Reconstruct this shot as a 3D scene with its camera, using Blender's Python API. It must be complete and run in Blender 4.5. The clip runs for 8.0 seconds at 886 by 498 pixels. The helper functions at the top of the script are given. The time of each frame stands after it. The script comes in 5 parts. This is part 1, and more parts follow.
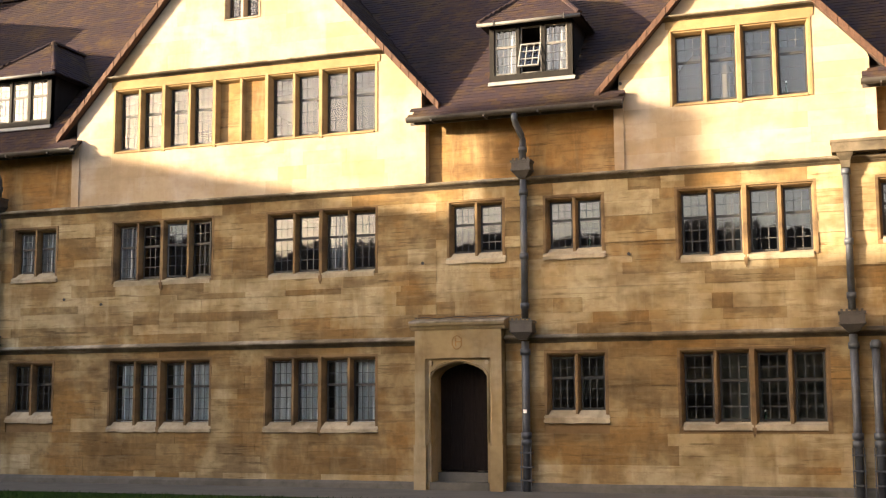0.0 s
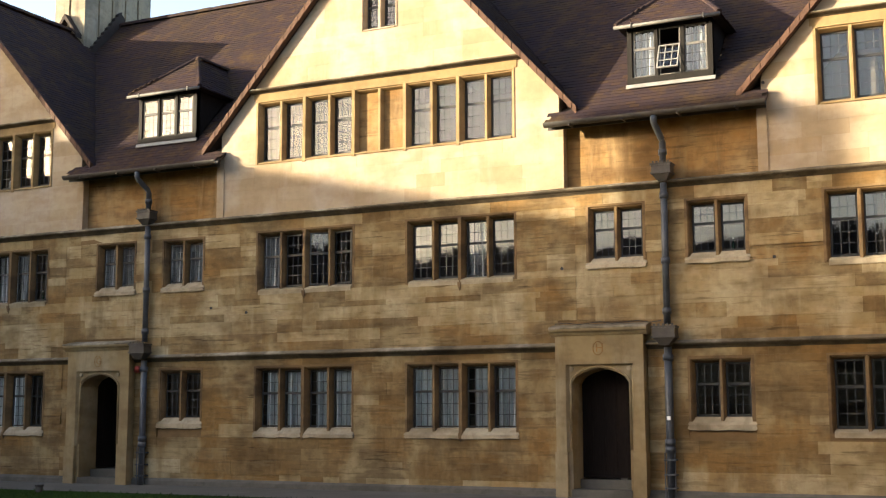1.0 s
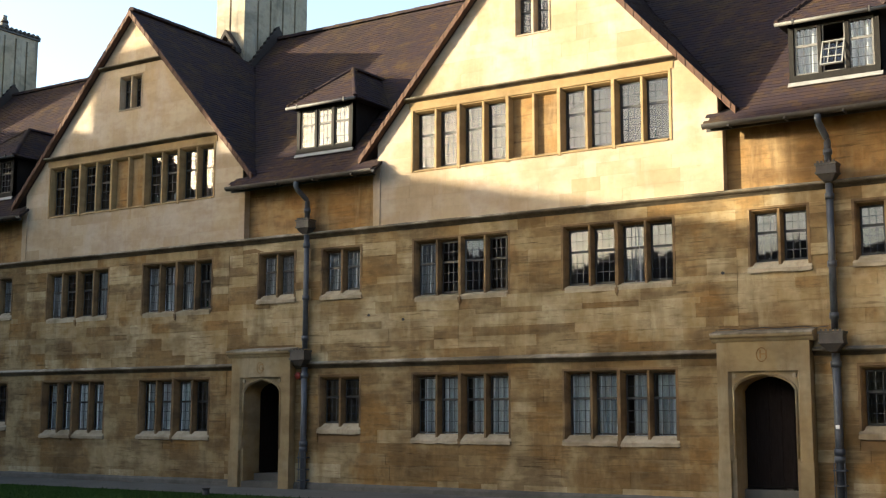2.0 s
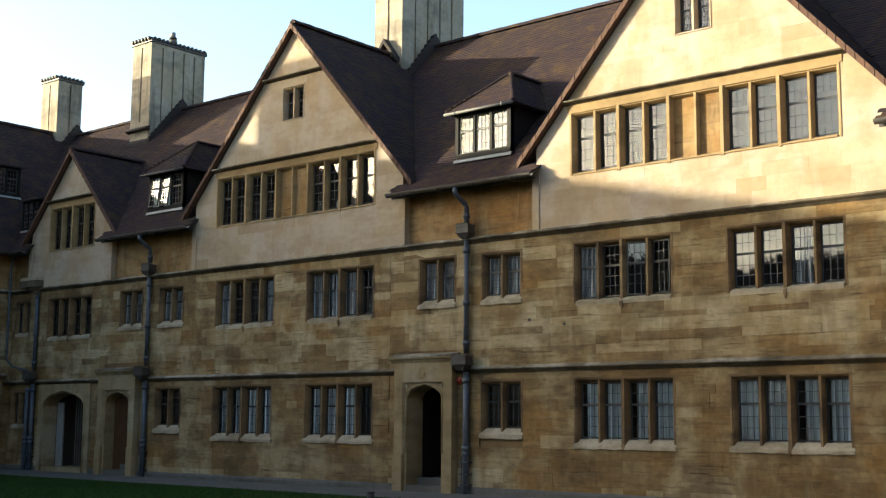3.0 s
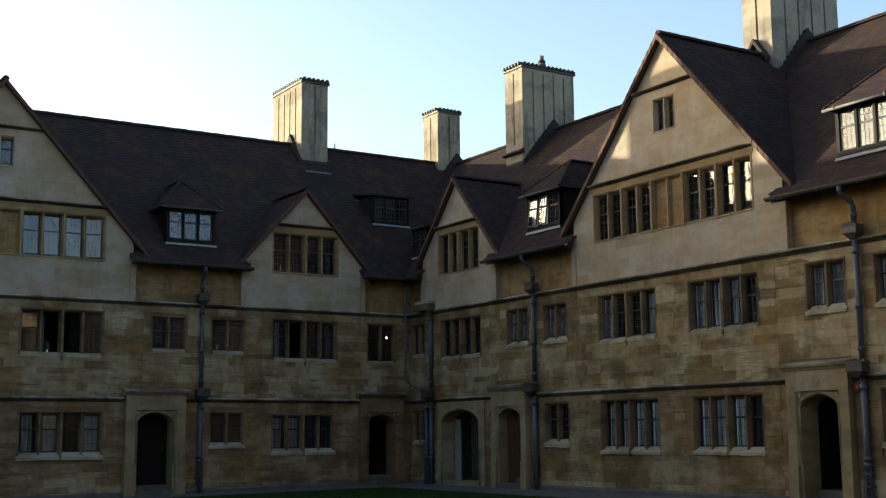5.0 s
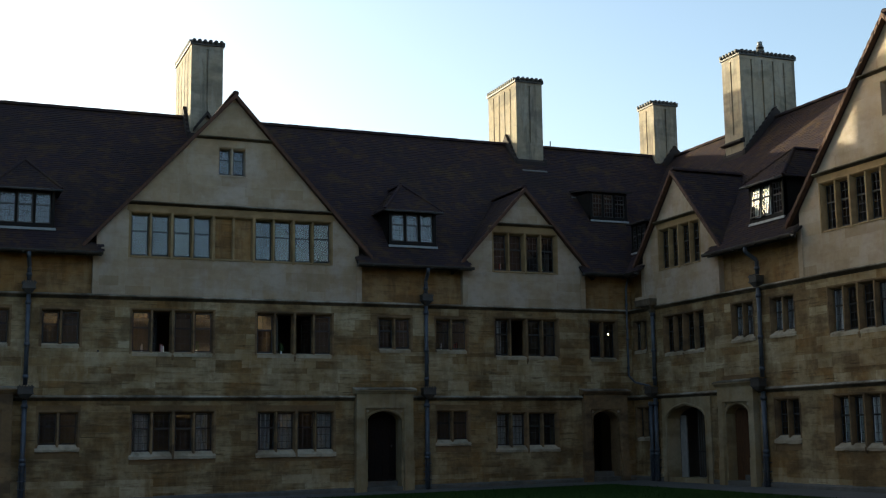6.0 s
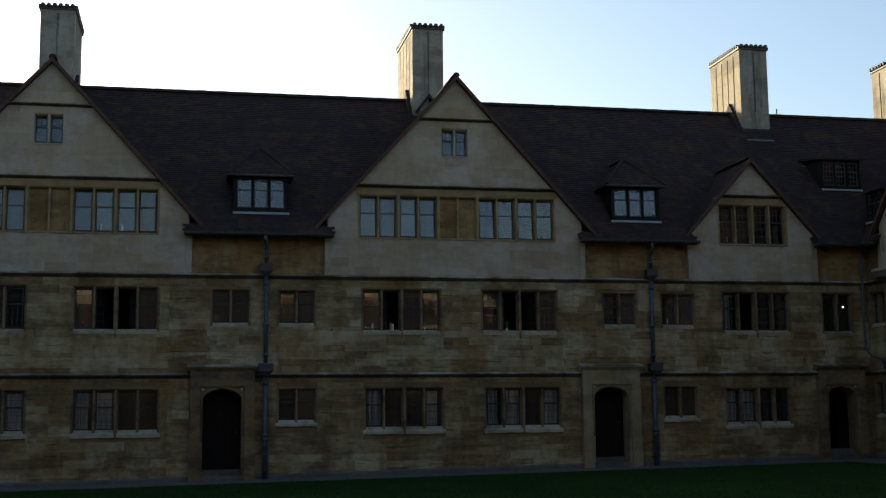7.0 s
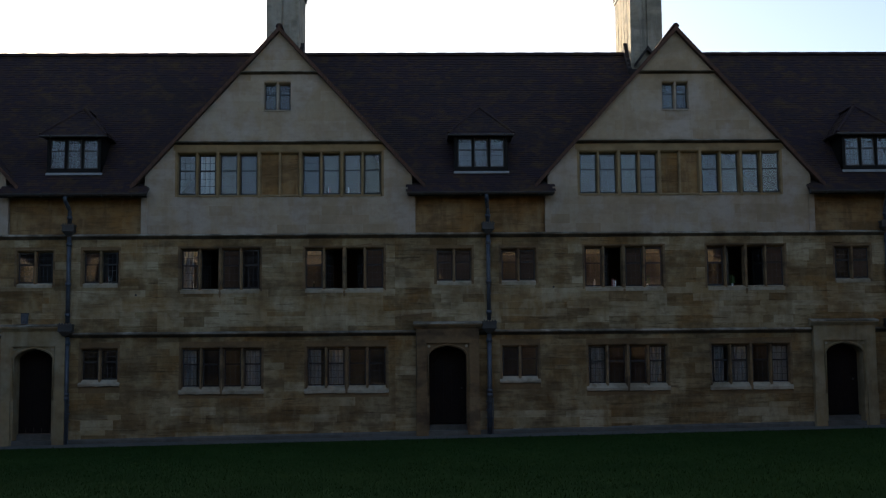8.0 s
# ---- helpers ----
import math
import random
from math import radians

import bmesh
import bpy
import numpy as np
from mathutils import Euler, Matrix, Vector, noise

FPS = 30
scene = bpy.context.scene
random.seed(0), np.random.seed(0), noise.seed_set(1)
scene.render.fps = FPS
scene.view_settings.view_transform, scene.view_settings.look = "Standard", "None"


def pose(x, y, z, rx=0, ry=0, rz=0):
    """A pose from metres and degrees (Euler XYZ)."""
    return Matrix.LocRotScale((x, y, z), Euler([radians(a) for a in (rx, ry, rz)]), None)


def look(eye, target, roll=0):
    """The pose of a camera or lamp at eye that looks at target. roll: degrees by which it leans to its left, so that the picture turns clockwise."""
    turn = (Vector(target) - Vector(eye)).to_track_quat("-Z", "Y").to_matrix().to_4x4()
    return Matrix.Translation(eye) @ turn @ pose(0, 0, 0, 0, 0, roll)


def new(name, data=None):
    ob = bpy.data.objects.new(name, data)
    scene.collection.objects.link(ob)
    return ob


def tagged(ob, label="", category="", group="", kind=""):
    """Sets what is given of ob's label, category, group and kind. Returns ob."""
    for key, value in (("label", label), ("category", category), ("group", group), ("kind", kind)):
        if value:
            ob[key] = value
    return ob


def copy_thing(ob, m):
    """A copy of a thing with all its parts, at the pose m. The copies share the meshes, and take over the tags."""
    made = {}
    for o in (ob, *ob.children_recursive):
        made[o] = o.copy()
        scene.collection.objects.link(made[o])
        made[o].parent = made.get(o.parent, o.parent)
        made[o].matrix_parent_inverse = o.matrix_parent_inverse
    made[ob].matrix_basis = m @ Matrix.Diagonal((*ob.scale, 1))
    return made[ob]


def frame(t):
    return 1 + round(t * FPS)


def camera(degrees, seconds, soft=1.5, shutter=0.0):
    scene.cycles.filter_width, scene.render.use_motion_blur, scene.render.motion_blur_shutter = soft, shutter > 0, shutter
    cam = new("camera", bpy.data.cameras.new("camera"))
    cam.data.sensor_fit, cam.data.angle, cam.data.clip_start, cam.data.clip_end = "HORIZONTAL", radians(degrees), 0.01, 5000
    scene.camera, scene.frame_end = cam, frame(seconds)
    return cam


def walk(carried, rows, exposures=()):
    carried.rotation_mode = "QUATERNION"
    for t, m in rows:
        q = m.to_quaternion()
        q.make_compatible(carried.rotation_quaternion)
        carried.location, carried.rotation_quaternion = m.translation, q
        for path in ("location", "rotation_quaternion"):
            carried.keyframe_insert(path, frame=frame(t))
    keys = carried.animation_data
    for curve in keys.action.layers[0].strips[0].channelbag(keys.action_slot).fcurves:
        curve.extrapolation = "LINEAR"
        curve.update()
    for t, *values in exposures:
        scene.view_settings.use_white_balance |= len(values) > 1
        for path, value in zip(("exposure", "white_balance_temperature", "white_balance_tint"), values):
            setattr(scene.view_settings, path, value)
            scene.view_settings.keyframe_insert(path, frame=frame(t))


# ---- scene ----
cam = camera(39.4, 8.0, 1.2)
PATH = [
    (0, (34.484, -20.398, 1.534), (33.827, -18.526, 1.784), -0.3),
    (0.5, (34.461, -20.389, 1.534), (33.709, -18.553, 1.789), -0.3),
    (1, (34.432, -20.373, 1.533), (33.572, -18.587, 1.794), -0.2),
    (1.5, (34.391, -20.348, 1.533), (33.422, -18.619, 1.8), -0.1),
    (3, (34.262, -20.262, 1.53), (32.983, -18.75, 1.809), 0.4),
    (3.5, (34.256, -20.255, 1.53), (32.876, -18.835, 1.813), 0.1),
    (4, (34.27, -20.265, 1.529), (32.789, -18.952, 1.818), -0.2),
    (5.5, (34.379, -20.354, 1.525), (32.621, -19.451, 1.827), -0.6),
    (6, (34.444, -20.407, 1.524), (32.61, -19.665, 1.823), -0.7),
    (6.5, (34.502, -20.461, 1.524), (32.607, -19.887, 1.809), -0.6),
    (7, (34.543, -20.511, 1.524), (32.602, -20.108, 1.789), -0.6),
    (7.5, (34.57, -20.557, 1.525), (32.597, -20.329, 1.761), -0.6),
    (8, (34.594, -20.602, 1.526), (32.605, -20.547, 1.725), -0.5),
]
EXPOSURES = [(0, 2.46, 6550, 16), (0.5, 2.27, 6400, 14), (1, 2.15, 6200, 11), (1.5, 2.09, 6050, 9), (3.0, 1.93, 5700, 3), (3.5, 1.79, 5650, 3), (5.5, 1.37, 5750, 4), (6.0, 1.20, 5720, 3), (6.5, 0.90, 5700, 4), (7.0, 0.92, 5650, 6), (8, 0.96, 5550, 12)]
walk(cam, [(t, look(eye, target, roll)) for t, eye, target, roll in PATH], EXPOSURES)

# ---- world and sun: a low winter sun over the south-west corner ----
SUN_TO = Vector((-1.435, -1.0, 0.313)).normalized()
world = bpy.data.worlds.new("world")
scene.world = world
world.use_nodes = True
wn = world.node_tree.nodes
sky = wn.new("ShaderNodeTexSky")
sky.sky_type = "NISHITA"
sky.sun_disc = False
sky.sun_elevation = math.asin(SUN_TO.z)
sky.sun_rotation = math.atan2(SUN_TO.x, SUN_TO.y)
sky.air_density, sky.dust_density, sky.ozone_density = 0.8, 2.6, 0.0
wn["Background"].inputs["Strength"].default_value = 0.15
world.node_tree.links.new(sky.outputs["Color"], wn["Background"].inputs["Color"])
sun = new("sun", bpy.data.lights.new("sun", "SUN"))
sun.data.energy, sun.data.angle, sun.data.color = 5.0, radians(0.5), (1.0, 0.82, 0.535)
sun.matrix_world = look(SUN_TO * 100, (0, 0, 0))


# ---- materials ----
def material(name, rough=0.85, metal=0.0, spec=0.3):
    m = bpy.data.materials.new(name)
    m.use_nodes = True
    b = m.node_tree.nodes["Principled BSDF"]
    b.inputs["Roughness"].default_value = rough
    b.inputs["Metallic"].default_value = metal
    b.inputs["Specular IOR Level"].default_value = spec
    return m, m.node_tree.nodes, m.node_tree.links, b


def noise_node(n, l, vec, scale, detail=4.0, rough=0.55):
    t = n.new("ShaderNodeTexNoise")
    t.inputs["Scale"].default_value, t.inputs["Detail"].default_value, t.inputs["Roughness"].default_value = scale, detail, rough
    l.new(vec, t.inputs["Vector"])
    return t.outputs["Fac"]


def ramp(n, l, fac, stops):
    r = n.new("ShaderNodeValToRGB")
    e = r.color_ramp.elements
    while len(e) < len(stops):
        e.new(0.5)
    for k, (at, c) in zip(e, stops):
        k.position, k.color = at, (*c, 1)
    l.new(fac, r.inputs["Fac"])
    return r.outputs["Color"]


def mixed(n, l, fac, a, b, how="MIX"):
    x = n.new("ShaderNodeMix")
    x.data_type, x.blend_type = "RGBA", how
    for sock, v in ((x.inputs["Factor"], fac), (x.inputs[6], a), (x.inputs[7], b)):
        if isinstance(v, (int, float)):
            sock.default_value = v
        elif isinstance(v, tuple):
            sock.default_value = (*v, 1)
        else:
            l.new(v, sock)
    return x.outputs[2]


def remap(n, l, fac, a, b, lo=0.0, hi=1.0):
    r = n.new("ShaderNodeMapRange")
    l.new(fac, r.inputs["Value"])
    for k, v in zip(("From Min", "From Max", "To Min", "To Max"), (a, b, lo, hi)):
        r.inputs[k].default_value = v
    return r.outputs["Result"]


def position(n, l, stretch=(1, 1, 1)):
    g = n.new("ShaderNodeNewGeometry")
    m = n.new("ShaderNodeMapping")
    m.inputs["Scale"].default_value = stretch
    l.new(g.outputs["Position"], m.inputs["Vector"])
    return m.outputs["Vector"]


def bumped(n, l, b, height, strength, distance):
    k = n.new("ShaderNodeBump")
    k.inputs["Strength"].default_value, k.inputs["Distance"].default_value = strength, distance
    l.new(height, k.inputs["Height"])
    l.new(k.outputs["Normal"], b.inputs["Normal"])


def stone(name, stops, dirt, dirt_amount=0.5, relief=0.006, pale=None, pale_amount=0.0, grain_amount=0.3, warm=None, warm_amount=0.0, runs=0.0, beds=0.0):
    """Weathered limestone: a tone for each block, grain, broad level stains, dark weathering and upright run-off streaks."""
    m, n, l, b = material(name, 0.9, 0.0, 0.2)
    p = position(n, l)
    o = n.new("ShaderNodeObjectInfo")
    base = ramp(n, l, o.outputs["Random"], stops)
    grain = noise_node(n, l, p, 7.0, 7.0, 0.65)
    if warm:
        wash = noise_node(n, l, position(n, l, (0.8, 0.8, 1.7)), 0.55, 4.0, 0.55)
        base = mixed(n, l, remap(n, l, wash, 0.44, 0.62, 0.0, warm_amount), base, warm)
    if pale:
        streak = noise_node(n, l, position(n, l, (1.1, 1.1, 0.7)), 0.9, 4.0, 0.6)
        base = mixed(n, l, remap(n, l, streak, 0.47, 0.60, 0.0, pale_amount), base, pale)
    each = noise_node(n, l, o.outputs["Location"], 0.9, 6.0, 0.75)
    base = mixed(n, l, remap(n, l, each, 0.48, 0.68, 0.0, dirt_amount * 0.55), base, dirt)
    if pale:
        bleached = noise_node(n, l, o.outputs["Location"], 1.7, 5.0, 0.7)
        base = mixed(n, l, remap(n, l, bleached, 0.54, 0.70, 0.0, pale_amount * 0.45), base, pale)
    broad = noise_node(n, l, position(n, l, (0.8, 0.8, 1.7)), 1.0, 3.0, 0.6)
    base = mixed(n, l, remap(n, l, broad, 0.48, 0.62, 0.0, dirt_amount * 0.8), base, dirt)
    spots = noise_node(n, l, position(n, l, (1.0, 1.0, 1.5)), 3.0, 5.0, 0.68)
    base = mixed(n, l, remap(n, l, spots, 0.52, 0.70, 0.0, dirt_amount * 0.6), base, dirt)
    if beds:
        # eroded laminae: long thin level cracks and paler weathered beds
        band = noise_node(n, l, position(n, l, (0.55, 0.55, 5.5)), 2.4, 4.0, 0.6)
        base = mixed(n, l, remap(n, l, band, 0.56, 0.63, 0.0, beds), base, dirt)
        worn = noise_node(n, l, position(n, l, (0.5, 0.5, 4.0)), 1.9, 5.0, 0.6)
        base = mixed(n, l, remap(n, l, worn, 0.55, 0.70, 0.0, beds * 0.8), base, pale or stops[-1][1])
    if beds:
        crack = noise_node(n, l, position(n, l, (0.35, 0.35, 7.0)), 2.0, 3.0, 0.55)
        where = noise_node(n, l, position(n, l, (1.0, 1.0, 1.4)), 0.8, 3.0, 0.6)
        split = n.new("ShaderNodeMath")
        split.operation = "MULTIPLY"
        l.new(remap(n, l, crack, 0.615, 0.645, 0.0, min(1.0, beds * 1.6)), split.inputs[0])
        l.new(remap(n, l, where, 0.44, 0.60), split.inputs[1])
        base = mixed(n, l, split.outputs[0], base, tuple(0.6 * c for c in dirt))
    if runs:
        wet = noise_node(n, l, position(n, l, (1.0, 1.0, 0.16)), 2.6, 5.0, 0.65)
        base = mixed(n, l, remap(n, l, wet, 0.53, 0.66, 0.0, runs), base, dirt)
        bare = noise_node(n, l, position(n, l, (1.0, 1.0, 0.22)), 3.1, 4.0, 0.6)
        base = mixed(n, l, remap(n, l, bare, 0.55, 0.68, 0.0, runs * 0.8), base, pale or stops[-1][1])
    base = mixed(n, l, grain_amount, base, ramp(n, l, grain, [(0.3, (0.6, 0.58, 0.55)), (0.7, (1.3, 1.28, 1.24))]), "MULTIPLY")
    l.new(base, b.inputs["Base Color"])
    fine = noise_node(n, l, p, 38.0, 5.0, 0.7)
    both = n.new("ShaderNodeMath")
    both.operation = "ADD"
    l.new(grain, both.inputs[0])
    l.new(fine, both.inputs[1])
    bumped(n, l, b, both.outputs[0], 0.5, relief)
    return m


RUBBLE = stone("coursed_limestone", [(0.0, (0.146, 0.093, 0.037)), (0.35, (0.168, 0.113, 0.049)), (0.75, (0.189, 0.132, 0.062)), (0.92, (0.217, 0.160, 0.083)), (1.0, (0.261, 0.207, 0.122))],
               (0.065, 0.041, 0.017), 0.80, 0.016, (0.288, 0.230, 0.132), 0.75, 0.40, (0.196, 0.110, 0.032), 0.75, 0.24, 0.40)
# rain-washed stone; also stands in for brighter light on parts of the walls
WASHED_LIT = stone("rain_washed_lit_limestone", [(0.0, (0.245, 0.187, 0.096)), (0.5, (0.278, 0.217, 0.120)), (1.0, (0.306, 0.249, 0.150))], (0.112, 0.071, 0.029), 0.75, 0.008, (0.351, 0.297, 0.192), 0.8, 0.3, (0.216, 0.131, 0.046), 0.65, 0.42, 0.4)
ASHLAR = stone("gable_ashlar", [(0.0, (0.242, 0.182, 0.113)), (0.1, (0.276, 0.216, 0.143)), (0.4, (0.311, 0.252, 0.177)), (0.8, (0.325, 0.266, 0.193)), (0.93, (0.336, 0.279, 0.208)), (1.0, (0.276, 0.200, 0.115))],
               (0.211, 0.150, 0.089), 0.6, 0.003, (0.341, 0.292, 0.250), 0.6, 0.18, (0.276, 0.196, 0.108), 0.4, 0.25)
OCHRE = stone("ochre_ashlar", [(0.0, (0.176, 0.102, 0.036)), (0.5, (0.205, 0.124, 0.047)), (1.0, (0.238, 0.152, 0.066))], (0.086, 0.050, 0.021), 0.75, 0.006, (0.265, 0.196, 0.108), 0.5, 0.35, (0.225, 0.118, 0.032), 0.6, 0.5, 0.35)
DRESSED = stone("dressed_window_stone", [(0.0, (0.148, 0.0961, 0.047)), (1.0, (0.182, 0.124, 0.0642))], (0.0412, 0.0275, 0.018), 0.8, 0.004, None, 0.0, 0.35)
GOLDEN = stone("golden_window_stone", [(0.0, (0.225, 0.156, 0.075)), (1.0, (0.262, 0.188, 0.098))], (0.12, 0.078, 0.035), 0.55, 0.004, None, 0.0, 0.25)
PORTAL = stone("doorway_stone", [(0.0, (0.214, 0.160, 0.082)), (1.0, (0.236, 0.183, 0.102))], (0.115, 0.080, 0.039), 0.55, 0.004, (0.274, 0.240, 0.169), 0.6, 0.25, None, 0.0, 0.35)
SILL = stone("pale_sill_stone", [(0.0, (0.300, 0.254, 0.180)), (1.0, (0.350, 0.303, 0.226))], (0.120, 0.090, 0.050), 0.75, 0.006, None, 0.0, 0.4, None, 0.0, 0.35)
# dark stone: real blackening, with the undercut's shadow added to the colour
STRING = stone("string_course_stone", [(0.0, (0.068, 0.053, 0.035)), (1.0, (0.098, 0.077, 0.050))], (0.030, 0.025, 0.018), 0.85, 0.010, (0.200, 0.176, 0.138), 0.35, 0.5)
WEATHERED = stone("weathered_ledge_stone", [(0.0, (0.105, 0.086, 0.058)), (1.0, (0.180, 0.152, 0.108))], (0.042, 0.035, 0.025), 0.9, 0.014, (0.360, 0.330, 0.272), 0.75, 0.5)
CHIMNEY = stone("chimney_stone", [(0.0, (0.258, 0.220, 0.160)), (1.0, (0.298, 0.256, 0.190))], (0.098, 0.088, 0.072), 0.68, 0.004, (0.300, 0.276, 0.232), 0.55, 0.28, None, 0.0, 0.75)
PLINTH = stone("grey_plinth_stone", [(0.0, (0.0875, 0.0846, 0.0758)), (1.0, (0.105, 0.1, 0.0884))], (0.0496, 0.0467, 0.0408), 0.7, 0.006, None, 0.0, 0.4)
MORTAR = stone("lime_mortar", [(0.0, (0.155, 0.101, 0.0479)), (1.0, (0.155, 0.101, 0.0479))], (0.0803, 0.0518, 0.0247), 0.7, 0.004)


def tile_material():
    m, n, l, b = material("clay_tiles", 0.85, 0.0, 0.05)
    g = n.new("ShaderNodeNewGeometry")
    o = n.new("ShaderNodeObjectInfo")
    s = n.new("ShaderNodeMath")
    s.operation = "ADD"
    l.new(g.outputs["Random Per Island"], s.inputs[0])
    l.new(o.outputs["Random"], s.inputs[1])
    f = n.new("ShaderNodeMath")
    f.operation = "FRACT"
    l.new(s.outputs[0], f.inputs[0])
    c = ramp(n, l, f.outputs[0], [(0.0, (0.0270, 0.0194, 0.0238)), (0.5, (0.0305, 0.0210, 0.0236)), (0.85, (0.0365, 0.0240, 0.0205)), (1.0, (0.0450, 0.0285, 0.0200))])
    p = position(n, l)
    broad = noise_node(n, l, p, 0.55, 5.0, 0.6)
    c = mixed(n, l, remap(n, l, broad, 0.45, 0.7, 0.0, 0.7), c, (0.0245, 0.0198, 0.0195))
    moss = noise_node(n, l, p, 1.7, 6.0, 0.7)
    c = mixed(n, l, remap(n, l, moss, 0.50, 0.68, 0.0, 0.48), c, (0.082, 0.053, 0.019))
    l.new(c, b.inputs["Base Color"])
    bumped(n, l, b, noise_node(n, l, p, 30.0, 4.0, 0.6), 0.4, 0.006)
    return m


TILE = tile_material()


def plain(name, a, c, scale, rough=0.7, metal=0.0, spec=0.4, relief=0.003, stretch=(1, 1, 1)):
    """Two tones worn into one another, with fine relief."""
    m, n, l, b = material(name, rough, metal, spec)
    p = position(n, l, stretch)
    l.new(ramp(n, l, noise_node(n, l, p, scale, 6.0, 0.65), [(0.3, a), (0.7, c)]), b.inputs["Base Color"])
    bumped(n, l, b, noise_node(n, l, p, scale * 6, 4.0, 0.6), 0.4, relief)
    return m


VERGE = plain("red_verge_tile", (0.044, 0.021, 0.0125), (0.086, 0.042, 0.024), 6.0, 0.85)
UNDERLAY = plain("roof_bedding", (0.017, 0.0121, 0.0111), (0.0245, 0.017, 0.0151), 3.0, 0.9)
LEAD = plain("weathered_lead_paint", (0.024, 0.029, 0.038), (0.062, 0.071, 0.088), 5.0, 0.48, 0.0, 0.4, 0.003)
GREY_LEAD = plain("grey_lead", (0.072, 0.070, 0.066), (0.115, 0.110, 0.102), 5.0, 0.6)
GUTTER = plain("dark_gutter_iron", (0.024, 0.022, 0.0206), (0.0515, 0.0453, 0.0398), 5.0, 0.6)
FLASHING = plain("pale_lead_flashing", (0.15, 0.148, 0.142), (0.23, 0.227, 0.218), 7.0, 0.45)
IRON = plain("window_iron", (0.011, 0.0105, 0.0105), (0.024, 0.023, 0.022), 12.0, 0.55)
CAME = plain("lead_came", (0.050, 0.050, 0.054), (0.095, 0.095, 0.10), 20.0, 0.5)
BROWN_OAK = plain("worn_brown_oak", (0.034, 0.016, 0.0065), (0.075, 0.033, 0.012), 7.0, 0.7, 0.0, 0.2, 0.004, (6, 6, 0.6))
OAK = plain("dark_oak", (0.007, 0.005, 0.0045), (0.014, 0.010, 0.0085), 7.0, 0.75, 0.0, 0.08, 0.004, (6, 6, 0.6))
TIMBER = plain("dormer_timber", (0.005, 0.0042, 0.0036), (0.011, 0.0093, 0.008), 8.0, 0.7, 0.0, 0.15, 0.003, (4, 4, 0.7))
# plaster darker than its real tone: the rooms' dimness is in the colour
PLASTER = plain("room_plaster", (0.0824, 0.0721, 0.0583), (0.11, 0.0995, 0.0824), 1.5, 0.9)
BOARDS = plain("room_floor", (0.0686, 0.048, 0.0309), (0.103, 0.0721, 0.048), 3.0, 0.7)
CLOTH = plain("white_curtain", (0.50, 0.54, 0.56), (0.62, 0.66, 0.68), 2.0, 0.95)
DIM_CLOTH = plain("grey_curtain", (0.30, 0.31, 0.33), (0.40, 0.41, 0.42), 2.0, 0.95)
PAVING = plain("grey_paving", (0.056, 0.054, 0.050), (0.092, 0.088, 0.080), 1.3, 0.85, 0.0, 0.3, 0.008)
CREAM = plain("cream_paint", (0.66, 0.64, 0.58), (0.74, 0.72, 0.67), 4.0, 0.6)
WHITE = plain("white_enamel", (0.72, 0.72, 0.70), (0.80, 0.80, 0.78), 9.0, 0.4)
LEAF = plain("pot_plant_leaf", (0.03, 0.07, 0.015), (0.06, 0.12, 0.03), 30.0, 0.6)
BOTTLE = plain("bottle_green", (0.012, 0.035, 0.02), (0.02, 0.05, 0.03), 12.0, 0.15, 0.0, 0.6, 0.0)
RED = plain("red_enamel", (0.16, 0.016, 0.012), (0.21, 0.024, 0.016), 9.0, 0.35)


def lawn_material():
    m, n, l, b = material("mown_lawn", 0.95, 0.0, 0.03)
    p = position(n, l)
    c = ramp(n, l, noise_node(n, l, p, 0.35, 5.0, 0.6), [(0.3, (0.011, 0.027, 0.005)), (0.7, (0.019, 0.040, 0.0085))])
    c = mixed(n, l, 0.6, c, ramp(n, l, noise_node(n, l, p, 22.0, 6.0, 0.7), [(0.3, (0.5, 0.5, 0.4)), (0.7, (1.5, 1.5, 1.3))]), "MULTIPLY")
    l.new(c, b.inputs["Base Color"])
    bumped(n, l, b, noise_node(n, l, p, 45.0, 4.0, 0.7), 0.9, 0.03)
    return m


LAWN = lawn_material()
BLADE = plain("grass_blade", (0.013, 0.032, 0.006), (0.026, 0.052, 0.011), 3.0, 0.85, 0.0, 0.1)


def glass_material():
    """Old leaded glass: see-through, with the gloss of two faces."""
    m = bpy.data.materials.new("leaded_glass")
    m.use_nodes = True
    n, l = m.node_tree.nodes, m.node_tree.links
    n.remove(n["Principled BSDF"])
    clear, gloss, mix, fres = (n.new("ShaderNode" + k) for k in ("BsdfTransparent", "BsdfGlossy", "MixShader", "Fresnel"))
    clear.inputs["Color"].default_value = (0.92, 0.94, 0.93, 1)
    gloss.inputs["Roughness"].default_value = 0.03
    fres.inputs["IOR"].default_value = 1.85
    wave = n.new("ShaderNodeBump")
    wave.inputs["Strength"].default_value, wave.inputs["Distance"].default_value = 0.018, 0.02
    l.new(noise_node(n, l, position(n, l), 7.0, 2.0, 0.5), wave.inputs["Height"])
    l.new(wave.outputs["Normal"], gloss.inputs["Normal"])
    l.new(fres.outputs["Fac"], mix.inputs[0])
    l.new(clear.outputs[0], mix.inputs[1])
    l.new(gloss.outputs[0], mix.inputs[2])
    l.new(mix.outputs[0], n["Material Output"].inputs["Surface"])
    return m


GLASS = glass_material()


def glow_material(name, colour, strength):
    m = bpy.data.materials.new(name)
    m.use_nodes = True
    b = m.node_tree.nodes["Principled BSDF"]
    b.inputs["Emission Color"].default_value = (*colour, 1)
    b.inputs["Emission Strength"].default_value = strength
    return m


